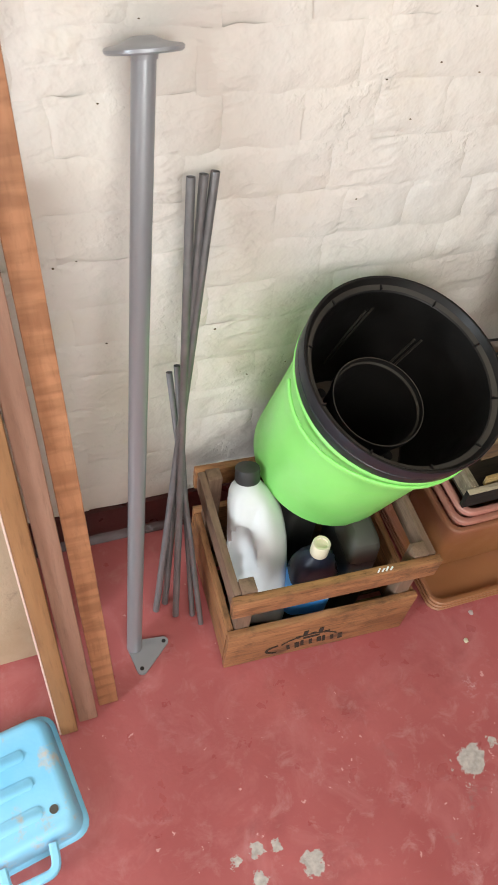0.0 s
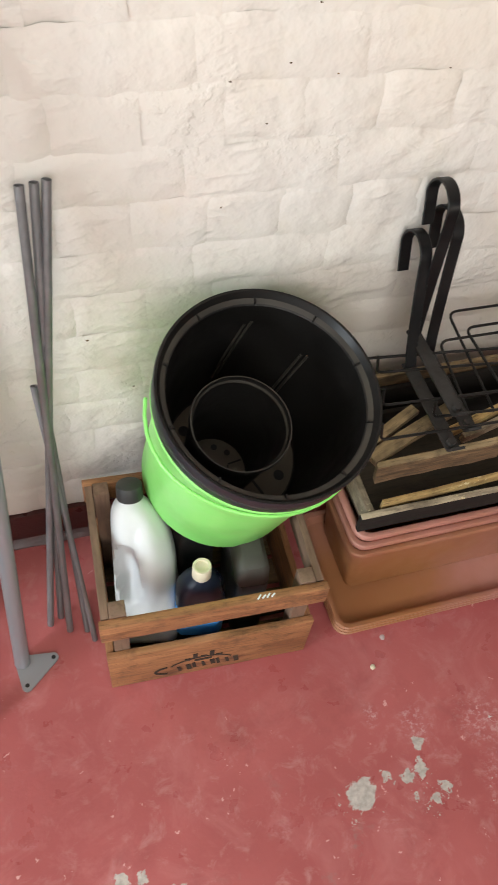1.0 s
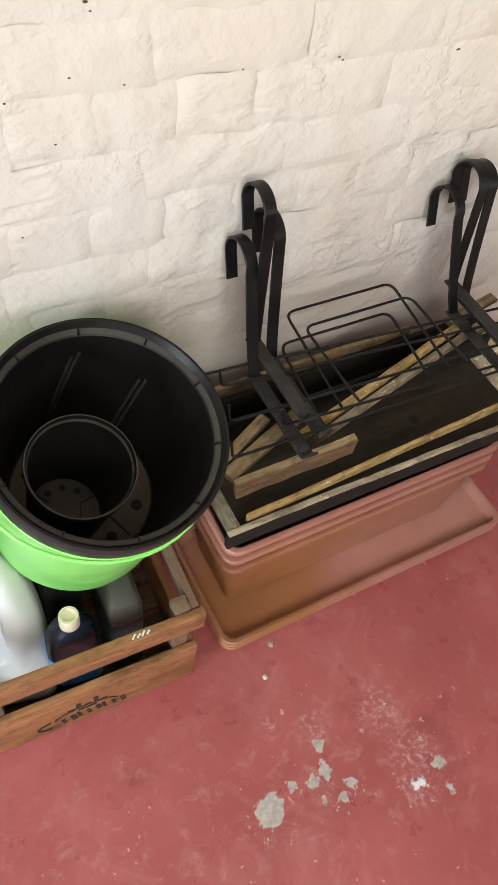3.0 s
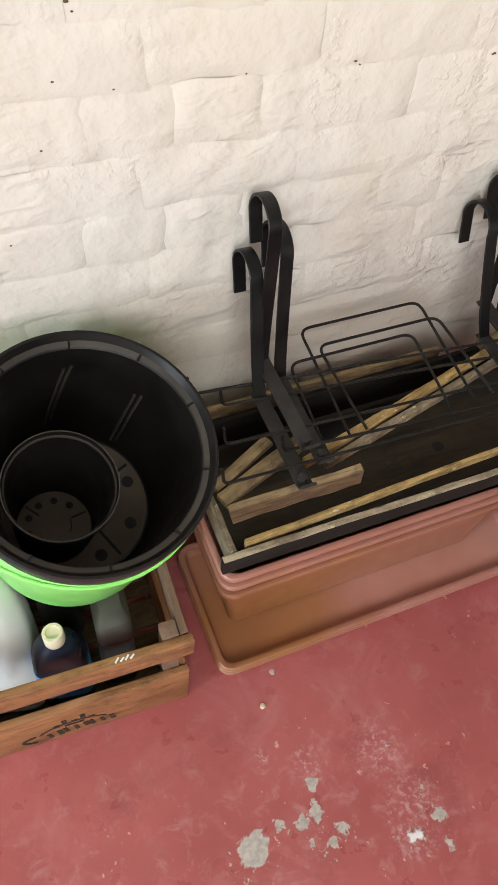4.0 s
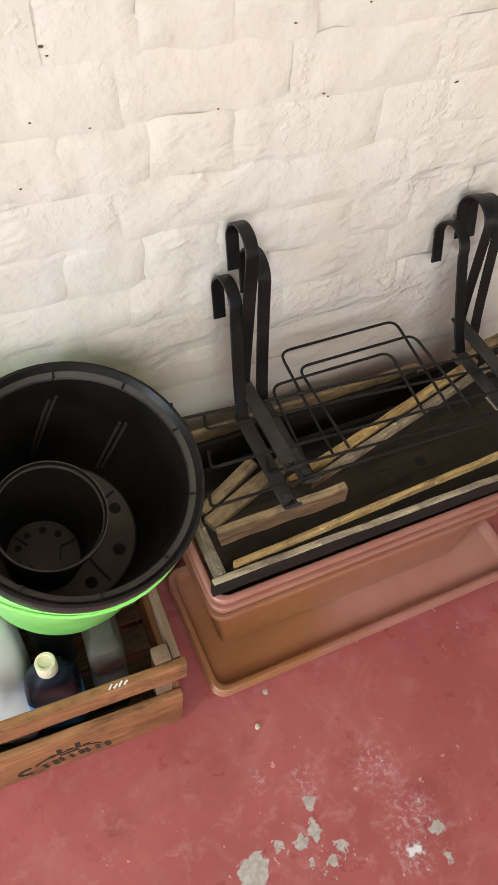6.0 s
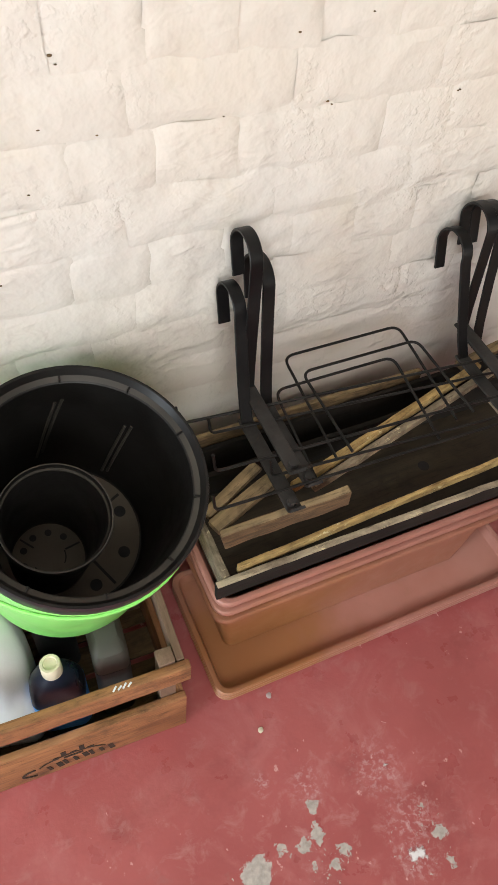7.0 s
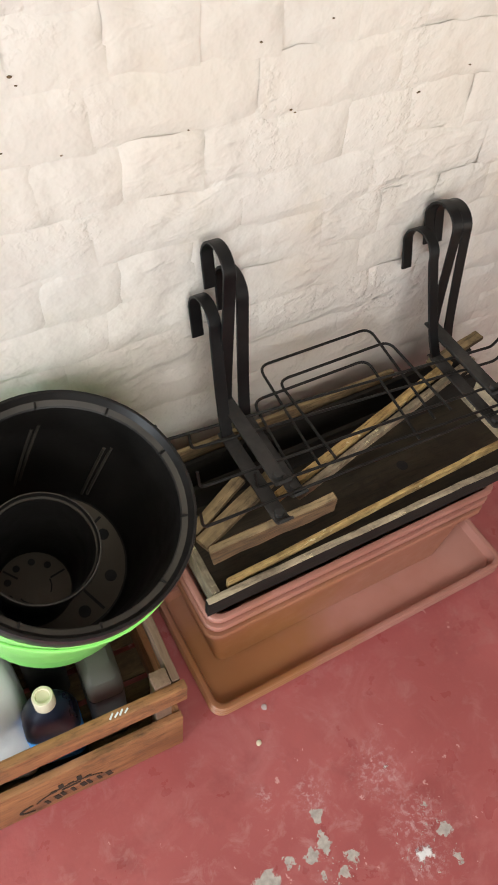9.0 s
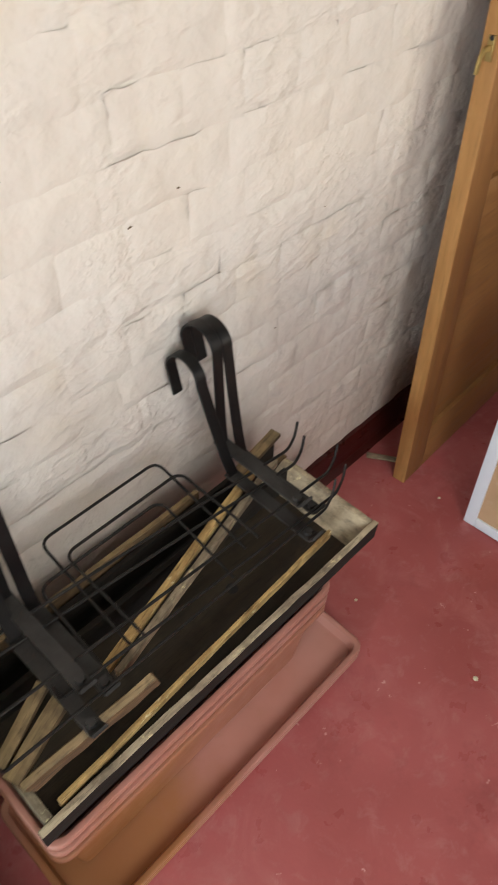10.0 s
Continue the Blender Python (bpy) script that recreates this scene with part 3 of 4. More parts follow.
def crate():
    ob = thing("wooden_crate", pose(0.003, -0.378, 0.0, 0, 0, -2.5), "brown stained wooden slatted crate with a black stamped mark", "crate")
    w, d, h = 0.384, 0.296, 0.286
    t = 0.014
    for name, y in (("front_slat", 0.0), ("back_slat", d - t)):
        part(name, block(0, w, y, y + t, 0.003, 0.146, 0.002, 5, 0.0008, 1), CRATE, ob)
        part(name, block(-0.004, w + 0.006, y - 0.002, y + t, 0.232, h, 0.0022, 5, 0.0008, 2), CRATE, ob)
    for x in (0.0, w - t):
        for z0, z1 in ((0.012, 0.140), (0.235, h)):
            side = part("side_slat", block(0.0, d - 2 * t - 0.004, -t / 2, t / 2, z0, z1, 0.002, 4, 0.0008, 5), CRATE_TOP if z1 > 0.2 else CRATE, ob, m=axes((x + t / 2, t + 0.002, 0), (0, 1, 0), (0, 0, 1)))
    for x in (t + 0.001, w - t - 0.029):
        for y in (t + 0.001, d - t - 0.029):
            part("corner_post", block(0.008, h + 0.004, -0.014, 0.014, -0.014, 0.014, 0.002, 3, 0.0005, 6), CRATE_TOP, ob, m=axes((x + 0.014, y + 0.014, 0), (0, 0, 1), (0, -1, 0)))
    # Bottom slats use a darker wood to paint the shade inside the crate.
    for i in range(4):
        part("bottom_slat", block(0.002, w - 0.002, 0.018 + i * 0.068, 0.074 + i * 0.068, 0.003, 0.011, 0.0015), OLDWOOD, ob)
    # worn stamped mark on the front board, as plain shapes
    y = -0.0012
    def stroke(points, w):
        st = bmesh.new()
        sweep(st, [(px, y + 0.0004, pz) for px, pz in points], flat(w, 0.0009, 0.0002), up=(0, 1, 0))
        part("stamp_mark", st, BRAND, ob, smooth=0)

    def arc(cx, cz, rx, rz, a0, a1, k=12):
        return [(cx + rx * math.cos(radians(a0 + (a1 - a0) * i / k)), cz + rz * math.sin(radians(a0 + (a1 - a0) * i / k))) for i in range(k + 1)]

    stroke(arc(0.118, 0.040, 0.034, 0.017, 110, 250), 0.0060)
    for i in range(8):
        x, z = 0.130 + 0.0155 * i + 0.003 * math.sin(2.1 * i), 0.036 + 0.006 * math.sin(0.45 * i)
        stroke([(x + 0.002, z - 0.010 - 0.002 * (i % 2)), (x - 0.002, z + 0.011 + 0.002 * (i % 3))], 0.0065 + 0.003 * (i % 3 == 1))
    stroke(arc(0.172, 0.034, 0.066, 0.044, 28, 152, 16), 0.0035)
    for x0, wide, z0, tall in ((0.140, 0.010, 0.070, 0.010), (0.155, 0.009, 0.078, 0.020), (0.170, 0.012, 0.078, 0.006), (0.187, 0.009, 0.078, 0.021), (0.200, 0.012, 0.070, 0.009), (0.158, 0.034, 0.062, 0.007)):
        part("stamp_mark", block(x0, x0 + wide, y, y + 0.001, z0, z0 + tall, 0.0003), BRAND, ob, smooth=0)
    for i in range(4):
        x = 0.262 + 0.008 * i
        s = bmesh.new()
        sweep(s, [(x, 0.002, h + 0.0004), (x + 0.007, 0.0095 - 0.002 * (i % 2), h + 0.0006)], flat(0.003, 0.0006, 0.0001))
        part("paint_scratch", s, INK, ob, "white scratch marks", smooth=0)
    return ob


crate()


def jug():
    """A flattish milky can with a moulded grip and a black cap, leaning back in the crate."""
    ob = thing("plastic_jug", pose(0.094, -0.292, 0.036, -22, -3, -14), "milky white plastic jug with a grip and a black cap", "jug")
    body = [(0.048, 0.034, 0.016, 0.0), (0.055, 0.041, 0.020, 0.004), (0.057, 0.044, 0.022, 0.02), (0.057, 0.045, 0.026, 0.07), (0.058, 0.045, 0.026, 0.11), (0.058, 0.045, 0.028, 0.14), (0.057, 0.044, 0.030, 0.17), (0.056, 0.043, 0.031, 0.20, -0.001, 0),
            (0.054, 0.042, 0.032, 0.225, -0.003, 0.001), (0.051, 0.040, 0.033, 0.25, -0.006, 0.002), (0.046, 0.037, 0.033, 0.272, -0.011, 0.004), (0.039, 0.034, 0.032, 0.290, -0.016, 0.005), (0.032, 0.030, 0.0295, 0.302, -0.019, 0.006),
            (0.025, 0.025, 0.0245, 0.310, -0.020, 0.006), (0.022, 0.022, 0.0215, 0.313, -0.020, 0.006), (0.0215, 0.0215, 0.021, 0.322, -0.020, 0.006)]
    bm = loft(body)
    # a deep thumb recess pressed into the front beside a raised grip
    bmesh.ops.subdivide_edges(bm, edges=[e for e in bm.edges if e.calc_length() > 0.018], cuts=6, use_grid_fill=True)
    for v in bm.verts:
        if v.co.y < 0.004 and 0.03 < v.co.z < 0.31:
            d = ((v.co.x + 0.030) / 0.023) ** 2 + ((v.co.z - 0.175) / 0.066) ** 2
            v.co.y += 0.040 * max(0.0, 1 - d) ** 0.5
            g = ((v.co.x - 0.010) / 0.026) ** 2 + ((v.co.z - 0.19) / 0.10) ** 2
            v.co.y -= 0.010 * max(0.0, 1 - g) ** 0.7
    part("body", bm, JUG, ob, smooth=60)
    c = lathe([(0, 0.345), (0.019, 0.345), (0.0222, 0.343), (0.0232, 0.339), (0.0236, 0.317), (0.0225, 0.315), (0, 0.315)], 36)
    for v in c.verts:
        v.co += Vector((-0.020, 0.006, 0))
    part("cap", c, DARKCAN, ob, "black screw cap")


jug()


def navy_bottle():
    ob = thing("plastic_bottle", pose(0.187, -0.308, 0.013, 0, 0, -10), "navy blue plastic bottle with cream cap and blue label", "bottle")
    part("body", loft([(0.040, 0.028, 0.015, 0.0), (0.044, 0.032, 0.018, 0.004), (0.045, 0.033, 0.02, 0.02), (0.045, 0.033, 0.02, 0.17), (0.044, 0.032, 0.024, 0.198), (0.037, 0.029, 0.026, 0.222), (0.026, 0.024, 0.0235, 0.236),
                       (0.017, 0.017, 0.0168, 0.243), (0.015, 0.015, 0.0148, 0.25)]), NAVY, ob)
    part("cap", lathe([(0, 0.276), (0.0105, 0.276), (0.0115, 0.280), (0.0155, 0.280), (0.0168, 0.277), (0.0172, 0.25), (0.016, 0.247), (0, 0.247)], 28), CREAM, ob, "cream plastic screw cap")
    lab = part("label", loft([(0.0456, 0.0336, 0.0205, 0.060), (0.0456, 0.0336, 0.0205, 0.172)], ends=(False, False)), LABEL, ob, "blue printed label")
    for z, a, b in ((0.162, -0.030, 0.006), (0.153, -0.028, 0.018), (0.144, -0.030, 0.000), (0.134, -0.020, 0.022)):
        part("print_line", block(a, b, -0.0346, -0.0336, z, z + 0.003, 0.0002), INK, lab, smooth=0)
    part("print_panel", block(0.026, 0.034, -0.0342, -0.0334, 0.12, 0.168, 0.0002), INK, lab, smooth=0)


navy_bottle()


def grey_can():
    ob = thing("plastic_can", pose(0.285, -0.262, 0.013, 0, 0, -4), "smoky grey plastic can with a darker lower half", "plastic can")
    part("body", loft([(0.026, 0.060, 0.010, 0.0), (0.030, 0.066, 0.012, 0.004), (0.031, 0.068, 0.013, 0.02), (0.031, 0.068, 0.013, 0.20)]), DARKCAN, ob)
    part("shoulder", loft([(0.0305, 0.0675, 0.013, 0.2003), (0.030, 0.066, 0.014, 0.235), (0.026, 0.060, 0.015, 0.252), (0.018, 0.045, 0.016, 0.262)]), GREYCAN, ob, "dusty grey upper part")


grey_can()

dark_bottle = thing("plastic_bottle", pose(0.205, -0.175, 0.013), "dark bottle standing in the shade of the crate", "bottle")
part("body", loft([(0.034, 0.034, 0.012, 0), (0.036, 0.036, 0.014, 0.01), (0.036, 0.036, 0.014, 0.17), (0.020, 0.020, 0.018, 0.21)]), DARKCAN, dark_bottle)

# ---- lime bucket with two black pots in it ----


def bucket():
    centre, n = Vector((0.299, -0.226, 0.631)), Vector((0.099, -0.285, 0.954))
    z = n.normalized()
    x = Vector((1, 0, 0))
    x = (x - z * x.dot(z)).normalized()
    m = Matrix.Translation(centre) @ Matrix((x, z.cross(x), z)).transposed().to_4x4()
    pail = thing("lime_bucket", m, "lime green plastic bucket tilted on the crate against the wall", "bucket")
    h = 0.350
    prof = [(0, -h), (0.136, -h), (0.144, -h + 0.003), (0.1475, -h + 0.010), (0.1545, -0.15), (0.1615, -0.062), (0.1655, -0.056), (0.1695, -0.055), (0.1705, -0.049), (0.1690, -0.046), (0.160, -0.048), (0.151, -0.15), (0.144, -h + 0.012), (0, -h + 0.010)]
    part("body", lathe(prof, 72), LIME, pail)
    hb = bmesh.new()
    pts = []
    for i in range(25):
        a = radians(168 + 204 * i / 24)
        f = math.sin(math.pi * i / 24)
        g = math.exp(-((i - 3) / 4) ** 2)
        pts.append(((0.1705 + 0.010 * g) * math.cos(a), (0.1705 + 0.010 * g) * math.sin(a), -0.052 - 0.009 * f - 0.010 * g))
    sweep(hb, pts, flat(0.005, 0.010, 0.0015))
    part("handle", hb, LIME, pail, "lime plastic carrying handle hanging along the side")
    # large black nursery pot standing in the bucket
    pot = thing("nursery_pot", m, "large black plastic nursery pot standing in a lime bucket", "flower pot", "black nursery pots")
    h2 = 0.262
    prof = [(0, -h2), (0.118, -h2), (0.124, -h2 + 0.004), (0.1545, -0.052), (0.1560, -0.047), (0.1690, -0.045), (0.1705, -0.042), (0.1708, -0.026), (0.1692, -0.0245), (0.1716, -0.022), (0.1730, -0.002), (0.1718, 0.002), (0.1680, 0.0015),
            (0.1600, -0.012), (0.1555, -0.0135), (0.1530, -0.016), (0.1520, -0.030), (0.1240, -h2 + 0.014), (0.117, -h2 + 0.006), (0, -h2 + 0.006)]
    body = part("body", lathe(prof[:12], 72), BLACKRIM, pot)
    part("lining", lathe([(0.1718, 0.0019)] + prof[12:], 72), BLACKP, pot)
    for i in range(10):
        a = radians(36 * i + 12)
        part("rim_notch", block(-0.0045, 0.0045, -0.0015, 0.0015, -0.004, 0.003, 0.0006), BLACKP, pot, m=pose(0.158 * math.cos(a), 0.158 * math.sin(a), -0.0115, 0, 0, math.degrees(a)))
    part("dusty_ledge", lathe([(0.1622, -0.0085), (0.1548, -0.0129)], 72), DUST_GLINT, pot, "dusty ledge inside the rim")
    part("base", lathe([(0, -h2 + 0.0075), (0.112, -h2 + 0.0075), (0.114, -h2 + 0.0065)], 48), DUSTY, pot, "dusty pot floor with drain holes")
    for i in range(8):
        a = radians(45 * i + 10)
        d = bmesh.new()
        bmesh.ops.create_circle(d, cap_ends=True, segments=18, radius=0.0098, matrix=Matrix.Translation((0.092 * math.cos(a), 0.092 * math.sin(a), -h2 + 0.0083)))
        part("drain_hole", d, DARK, pot, smooth=0)
    for a0 in (25, 115, 205, 295):
        a = radians(a0)
        d = bmesh.new()
        sweep(d, [(0.045 * math.cos(a), 0.045 * math.sin(a), -h2 + 0.0080), (0.108 * math.cos(a), 0.108 * math.sin(a), -h2 + 0.0080)], flat(0.0045, 0.0012, 0.0002))
        part("base_slot", d, DARK, pot, smooth=0)
    # Ribs are paler than the lining so that their colour carries the highlights.
    for a0, a1, d0, d1 in ((82, 94, 0.055, 0.195), (86, 98, 0.062, 0.205), (39, 44, 0.085, 0.240), (43, 48, 0.092, 0.246)):
        s = bmesh.new()
        pts = []
        for i in range(7):
            f = i / 6
            a, d = radians(a0 + (a1 - a0) * f), d0 + (d1 - d0) * f
            r = 0.1518 - 0.028 * (d - 0.03) / 0.218
            pts.append((r * math.cos(a), r * math.sin(a), -d))
        sweep(s, pts, ring(0.0024, 8))
        part("moulded_rib", s, DUST_GLINT, pot, "moulded rib, highlight put into its colour")
    # smaller pot dropped inside
    h3 = 0.207
    base = m @ pose(-0.042, -0.027, -h2 + 0.013)
    small = thing("nursery_pot", base, "smaller black plastic nursery pot standing inside a larger one", "flower pot", "black nursery pots")
    part("body", lathe([(0, 0), (0.056, 0), (0.059, 0.003), (0.0735, h3 - 0.016), (0.0775, h3 - 0.015), (0.0785, h3 - 0.004), (0.0775, h3), (0.0757, h3), (0.0742, h3 - 0.008), (0.0716, h3 - 0.012), (0.0710, h3 - 0.016), (0.0575, 0.006), (0.057, 0.004), (0, 0.004)], 56), BLACKP, small)
    part("dusty_rim", lathe([(0.0774, h3 + 0.0004), (0.0758, h3 + 0.0004)], 56), DUST_GLINT, small)
    part("dusty_ledge", lathe([(0.0740, h3 - 0.0076), (0.0718, h3 - 0.0114)], 56), DUST_GLINT, small)
    part("base", lathe([(0, 0.0052), (0.054, 0.0052), (0.056, 0.0044)], 40), DUSTY, small, "dusty pot floor with drain holes")
    for i in range(7):
        a = radians(i * 36 + 40)
        d = bmesh.new()
        bmesh.ops.create_circle(d, cap_ends=True, segments=14, radius=0.0056, matrix=Matrix.Translation((0.040 * math.cos(a), 0.040 * math.sin(a), 0.006)))
        part("drain_hole", d, DARK, small, smooth=0)
    for a0 in (10, 130, 250):
        a = radians(a0)
        d = bmesh.new()
        sweep(d, [(0.028 * math.cos(a), 0.028 * math.sin(a), 0.006), (0.053 * math.cos(a), 0.053 * math.sin(a), 0.006)], flat(0.003, 0.0012, 0.0002))
        part("base_slot", d, DARK, small, smooth=0)
    for a0 in (200, 320):
        a = radians(a0)
        d = bmesh.new()
        sweep(d, [(0.026 * math.cos(a + k * 0.12), 0.026 * math.sin(a + k * 0.12), 0.006) for k in range(8)], flat(0.002, 0.0012, 0.0002))
        part("base_slot", d, DARK, small, smooth=0)


bucket()

# ---- terracotta trays, planters, wooden box ----


def drip_tray(z, label):
    ob = thing("planter_tray", pose(0.8155, -0.2555, z), label, "plant tray", "stacked planter trays")
    hx, hy = 0.361, 0.139
    part("pan", loft([(hx - 0.018, hy - 0.018, 0.018, 0.0), (hx - 0.013, hy - 0.013, 0.020, 0.002), (hx - 0.008, hy - 0.008, 0.024, 0.024), (hx - 0.012, hy - 0.012, 0.021, 0.025), (hx - 0.018, hy - 0.018, 0.018, 0.007), (hx - 0.024, hy - 0.024, 0.016, 0.005)]), TERRA, ob)
    part("rim", loft([(hx - 0.0078, hy - 0.0078, 0.024, 0.0242), (hx - 0.001, hy - 0.001, 0.027, 0.0246), (hx, hy, 0.027, 0.0260), (hx, hy, 0.027, 0.0290), (hx - 0.002, hy - 0.002, 0.026, 0.0310), (hx - 0.007, hy - 0.007, 0.024, 0.0310), (hx - 0.0115, hy - 0.0115, 0.022, 0.0285), (hx - 0.0122, hy - 0.0122, 0.021, 0.0242)],
                     ends=(False, False)), TERRA, ob, "rolled tray rim")
    return ob


for i in range(3):
    drip_tray(0.001 + 0.0125 * i, "terracotta plastic window box tray, the top one of the stack" if i == 2 else "terracotta plastic window box tray at the bottom of the stack")


def planter(z, label):
    ob = thing("planter", pose(0.787, -0.222, z), label, "planter", "nested planters")
    hx, hy, h = 0.318, 0.106, 0.202
    mat = TERRA if z > 0.05 else TERRA_DK
    part("tub", loft([(hx - 0.045, hy - 0.034, 0.016, 0.0), (hx - 0.040, hy - 0.029, 0.018, 0.004), (hx - 0.017, hy - 0.016, 0.024, h - 0.016), (hx - 0.019, hy - 0.018, 0.022, h - 0.016), (hx - 0.044, hy - 0.033, 0.015, 0.008)]), mat, ob)
    part("rim", loft([(hx - 0.0165, hy - 0.0155, 0.024, h - 0.0155), (hx - 0.003, hy - 0.003, 0.027, h - 0.0145), (hx, hy, 0.027, h - 0.0115), (hx, hy, 0.027, h - 0.004), (hx - 0.002, hy - 0.002, 0.026, h - 0.001), (hx - 0.005, hy - 0.005, 0.025, h), (hx - 0.010, hy - 0.010, 0.023, h - 0.001),
                      (hx - 0.013, hy - 0.013, 0.022, h - 0.005), (hx - 0.0185, hy - 0.0175, 0.022, h - 0.0155)], ends=(False, False)), mat, ob, "rolled planter rim")
    return ob


planter(0.0320, "terracotta plastic window box, lowest of the nested three, shade put into its colour")
planter(0.0660, "terracotta plastic window box nested in another")
planter(0.1000, "terracotta plastic window box holding an old wooden trough")


def wooden_box():
    a = Vector((0.470, -0.3145, 0.352))
    ob = thing("wooden_trough", pose(*a, 0, 0, -0.3), "weathered grey open wooden trough lying on the top planter", "wooden trough")
    L, W, D, t = 0.768, 0.252, 0.047, 0.014
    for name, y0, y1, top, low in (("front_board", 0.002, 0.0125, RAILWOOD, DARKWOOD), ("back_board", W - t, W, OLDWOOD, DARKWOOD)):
        b = part(name, block(0, L, y0, y1, -D, -0.003, 0.001, 12, 0.001, 1), low, ob, "board darkened with the shade of the gap")
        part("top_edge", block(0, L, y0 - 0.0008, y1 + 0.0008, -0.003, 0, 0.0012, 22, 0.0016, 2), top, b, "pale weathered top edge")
    part("end_board", block(0, W - 2 * t, -t, 0, -D, -0.001, 0.002, 5, 0.0012, 3), GREYWOOD, ob, m=axes((t, t, 0), (0, 1, 0), (0, 0, 1)))
    flared = block(0, W - 2 * t, -0.013, 0, -D, -0.001, 0.0015, 5, 0.0012, 6)
    for v in flared.verts:
        v.co.y += 0.055 * min(0.0, -v.co.z) / D if v.co.z > 0 else 0.055 * -v.co.z / D
    part("end_board", flared, RAILWOOD, ob, "grey end board leaning outwards, spotted with lichen", m=axes((L - 0.013, t, 0), (0, 1, 0), (0, 0, 1)))
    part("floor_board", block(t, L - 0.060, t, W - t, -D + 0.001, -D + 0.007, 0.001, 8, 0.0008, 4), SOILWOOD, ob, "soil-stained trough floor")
    hole = bmesh.new()
    bmesh.ops.create_circle(hole, cap_ends=True, segments=18, radius=0.0115, matrix=Matrix.Translation((0.483, 0.112, -D + 0.0085)))
    part("drain_hole", hole, DARK, ob, smooth=0)
    return ob


wooden_box()


def slat(name, a, b, width, thick, material, label, up=(0, 0, 1), rough=0.0013, seed=1, edge=None):
    a, b = Vector(a), Vector(b)
    ob = thing(name, axes(a, b - a, up), label, "timber offcut", "loose timber in the box")
    bm = block(0, (b - a).length, -thick / 2, thick / 2, -width, 0, 0.002, 14, rough, seed)
    part("stick", bm, material, ob)
    # a thin strip in a paler tone along the upper edge
    if edge:
        part("split_edge", block(0.002, (b - a).length - 0.003, -thick / 2 + 0.001, thick / 2 - 0.001, -0.001, 0.0022, 0.0006, 14, rough * 0.7, seed + 40), edge, ob, "paler upper edge")


slat("timber_offcut", (0.514, -0.2935, 0.362), (1.150, -0.266, 0.364), 0.022, 0.0075, YELWOOD, "yellowed thin wooden slat standing along the trough", seed=3)
slat("timber_offcut", (0.480, -0.284, 0.468), (0.688, -0.308, 0.516), 0.075, 0.013, OLDWOOD, "short split brown wooden slat in the planter", up=(0, -0.25, 1), rough=0.0022, seed=9, edge=BROWNEDGE)
slat("timber_offcut", (0.474, -0.270, 0.472), (0.640, -0.215, 0.500), 0.012, 0.026, OLDWOOD, "thin brown wooden slat lying in the planter", seed=12, edge=BROWNEDGE)
slat("timber_offcut", (0.472, -0.245, 0.470), (0.580, -0.200, 0.495), 0.010, 0.020, OLDWOOD, "thin brown wooden slat lying in the planter", seed=15, edge=BROWNEDGE)
slat("timber_offcut", (0.640, -0.225, 0.440), (1.080, -0.125, 0.478), 0.018, 0.014, YELWOOD, "long yellowed slat lying across the planter", seed=18)
slat("timber_offcut", (0.675, -0.235, 0.435), (1.130, -0.135, 0.475), 0.020, 0.012, GREYWOOD, "long grey slat lying across the planter", seed=21)
slat("timber_offcut", (0.50, -0.080, 0.405), (1.19, -0.080, 0.425), 0.085, 0.010, DARKWOOD, "near-black slat along the back of the planter", seed=25)
slat("timber_offcut", (0.50, -0.066, 0.428), (1.00, -0.066, 0.432), 0.105, 0.010, OLDWOOD, "brown slat standing behind the planter", seed=26, edge=BROWNEDGE)
slat("timber_offcut", (0.52, -0.130, 0.400), (1.16, -0.140, 0.425), 0.060, 0.010, DARKWOOD, "near-black slat standing in the planter", seed=28)
slat("timber_offcut", (1.04, -0.115, 0.478), (1.172, -0.098, 0.488), 0.010, 0.022, OLDWOOD, "short brown slat sticking out of the planter", seed=27, edge=BROWNEDGE)

# ---- balcony planter holders of black strap and wire ----


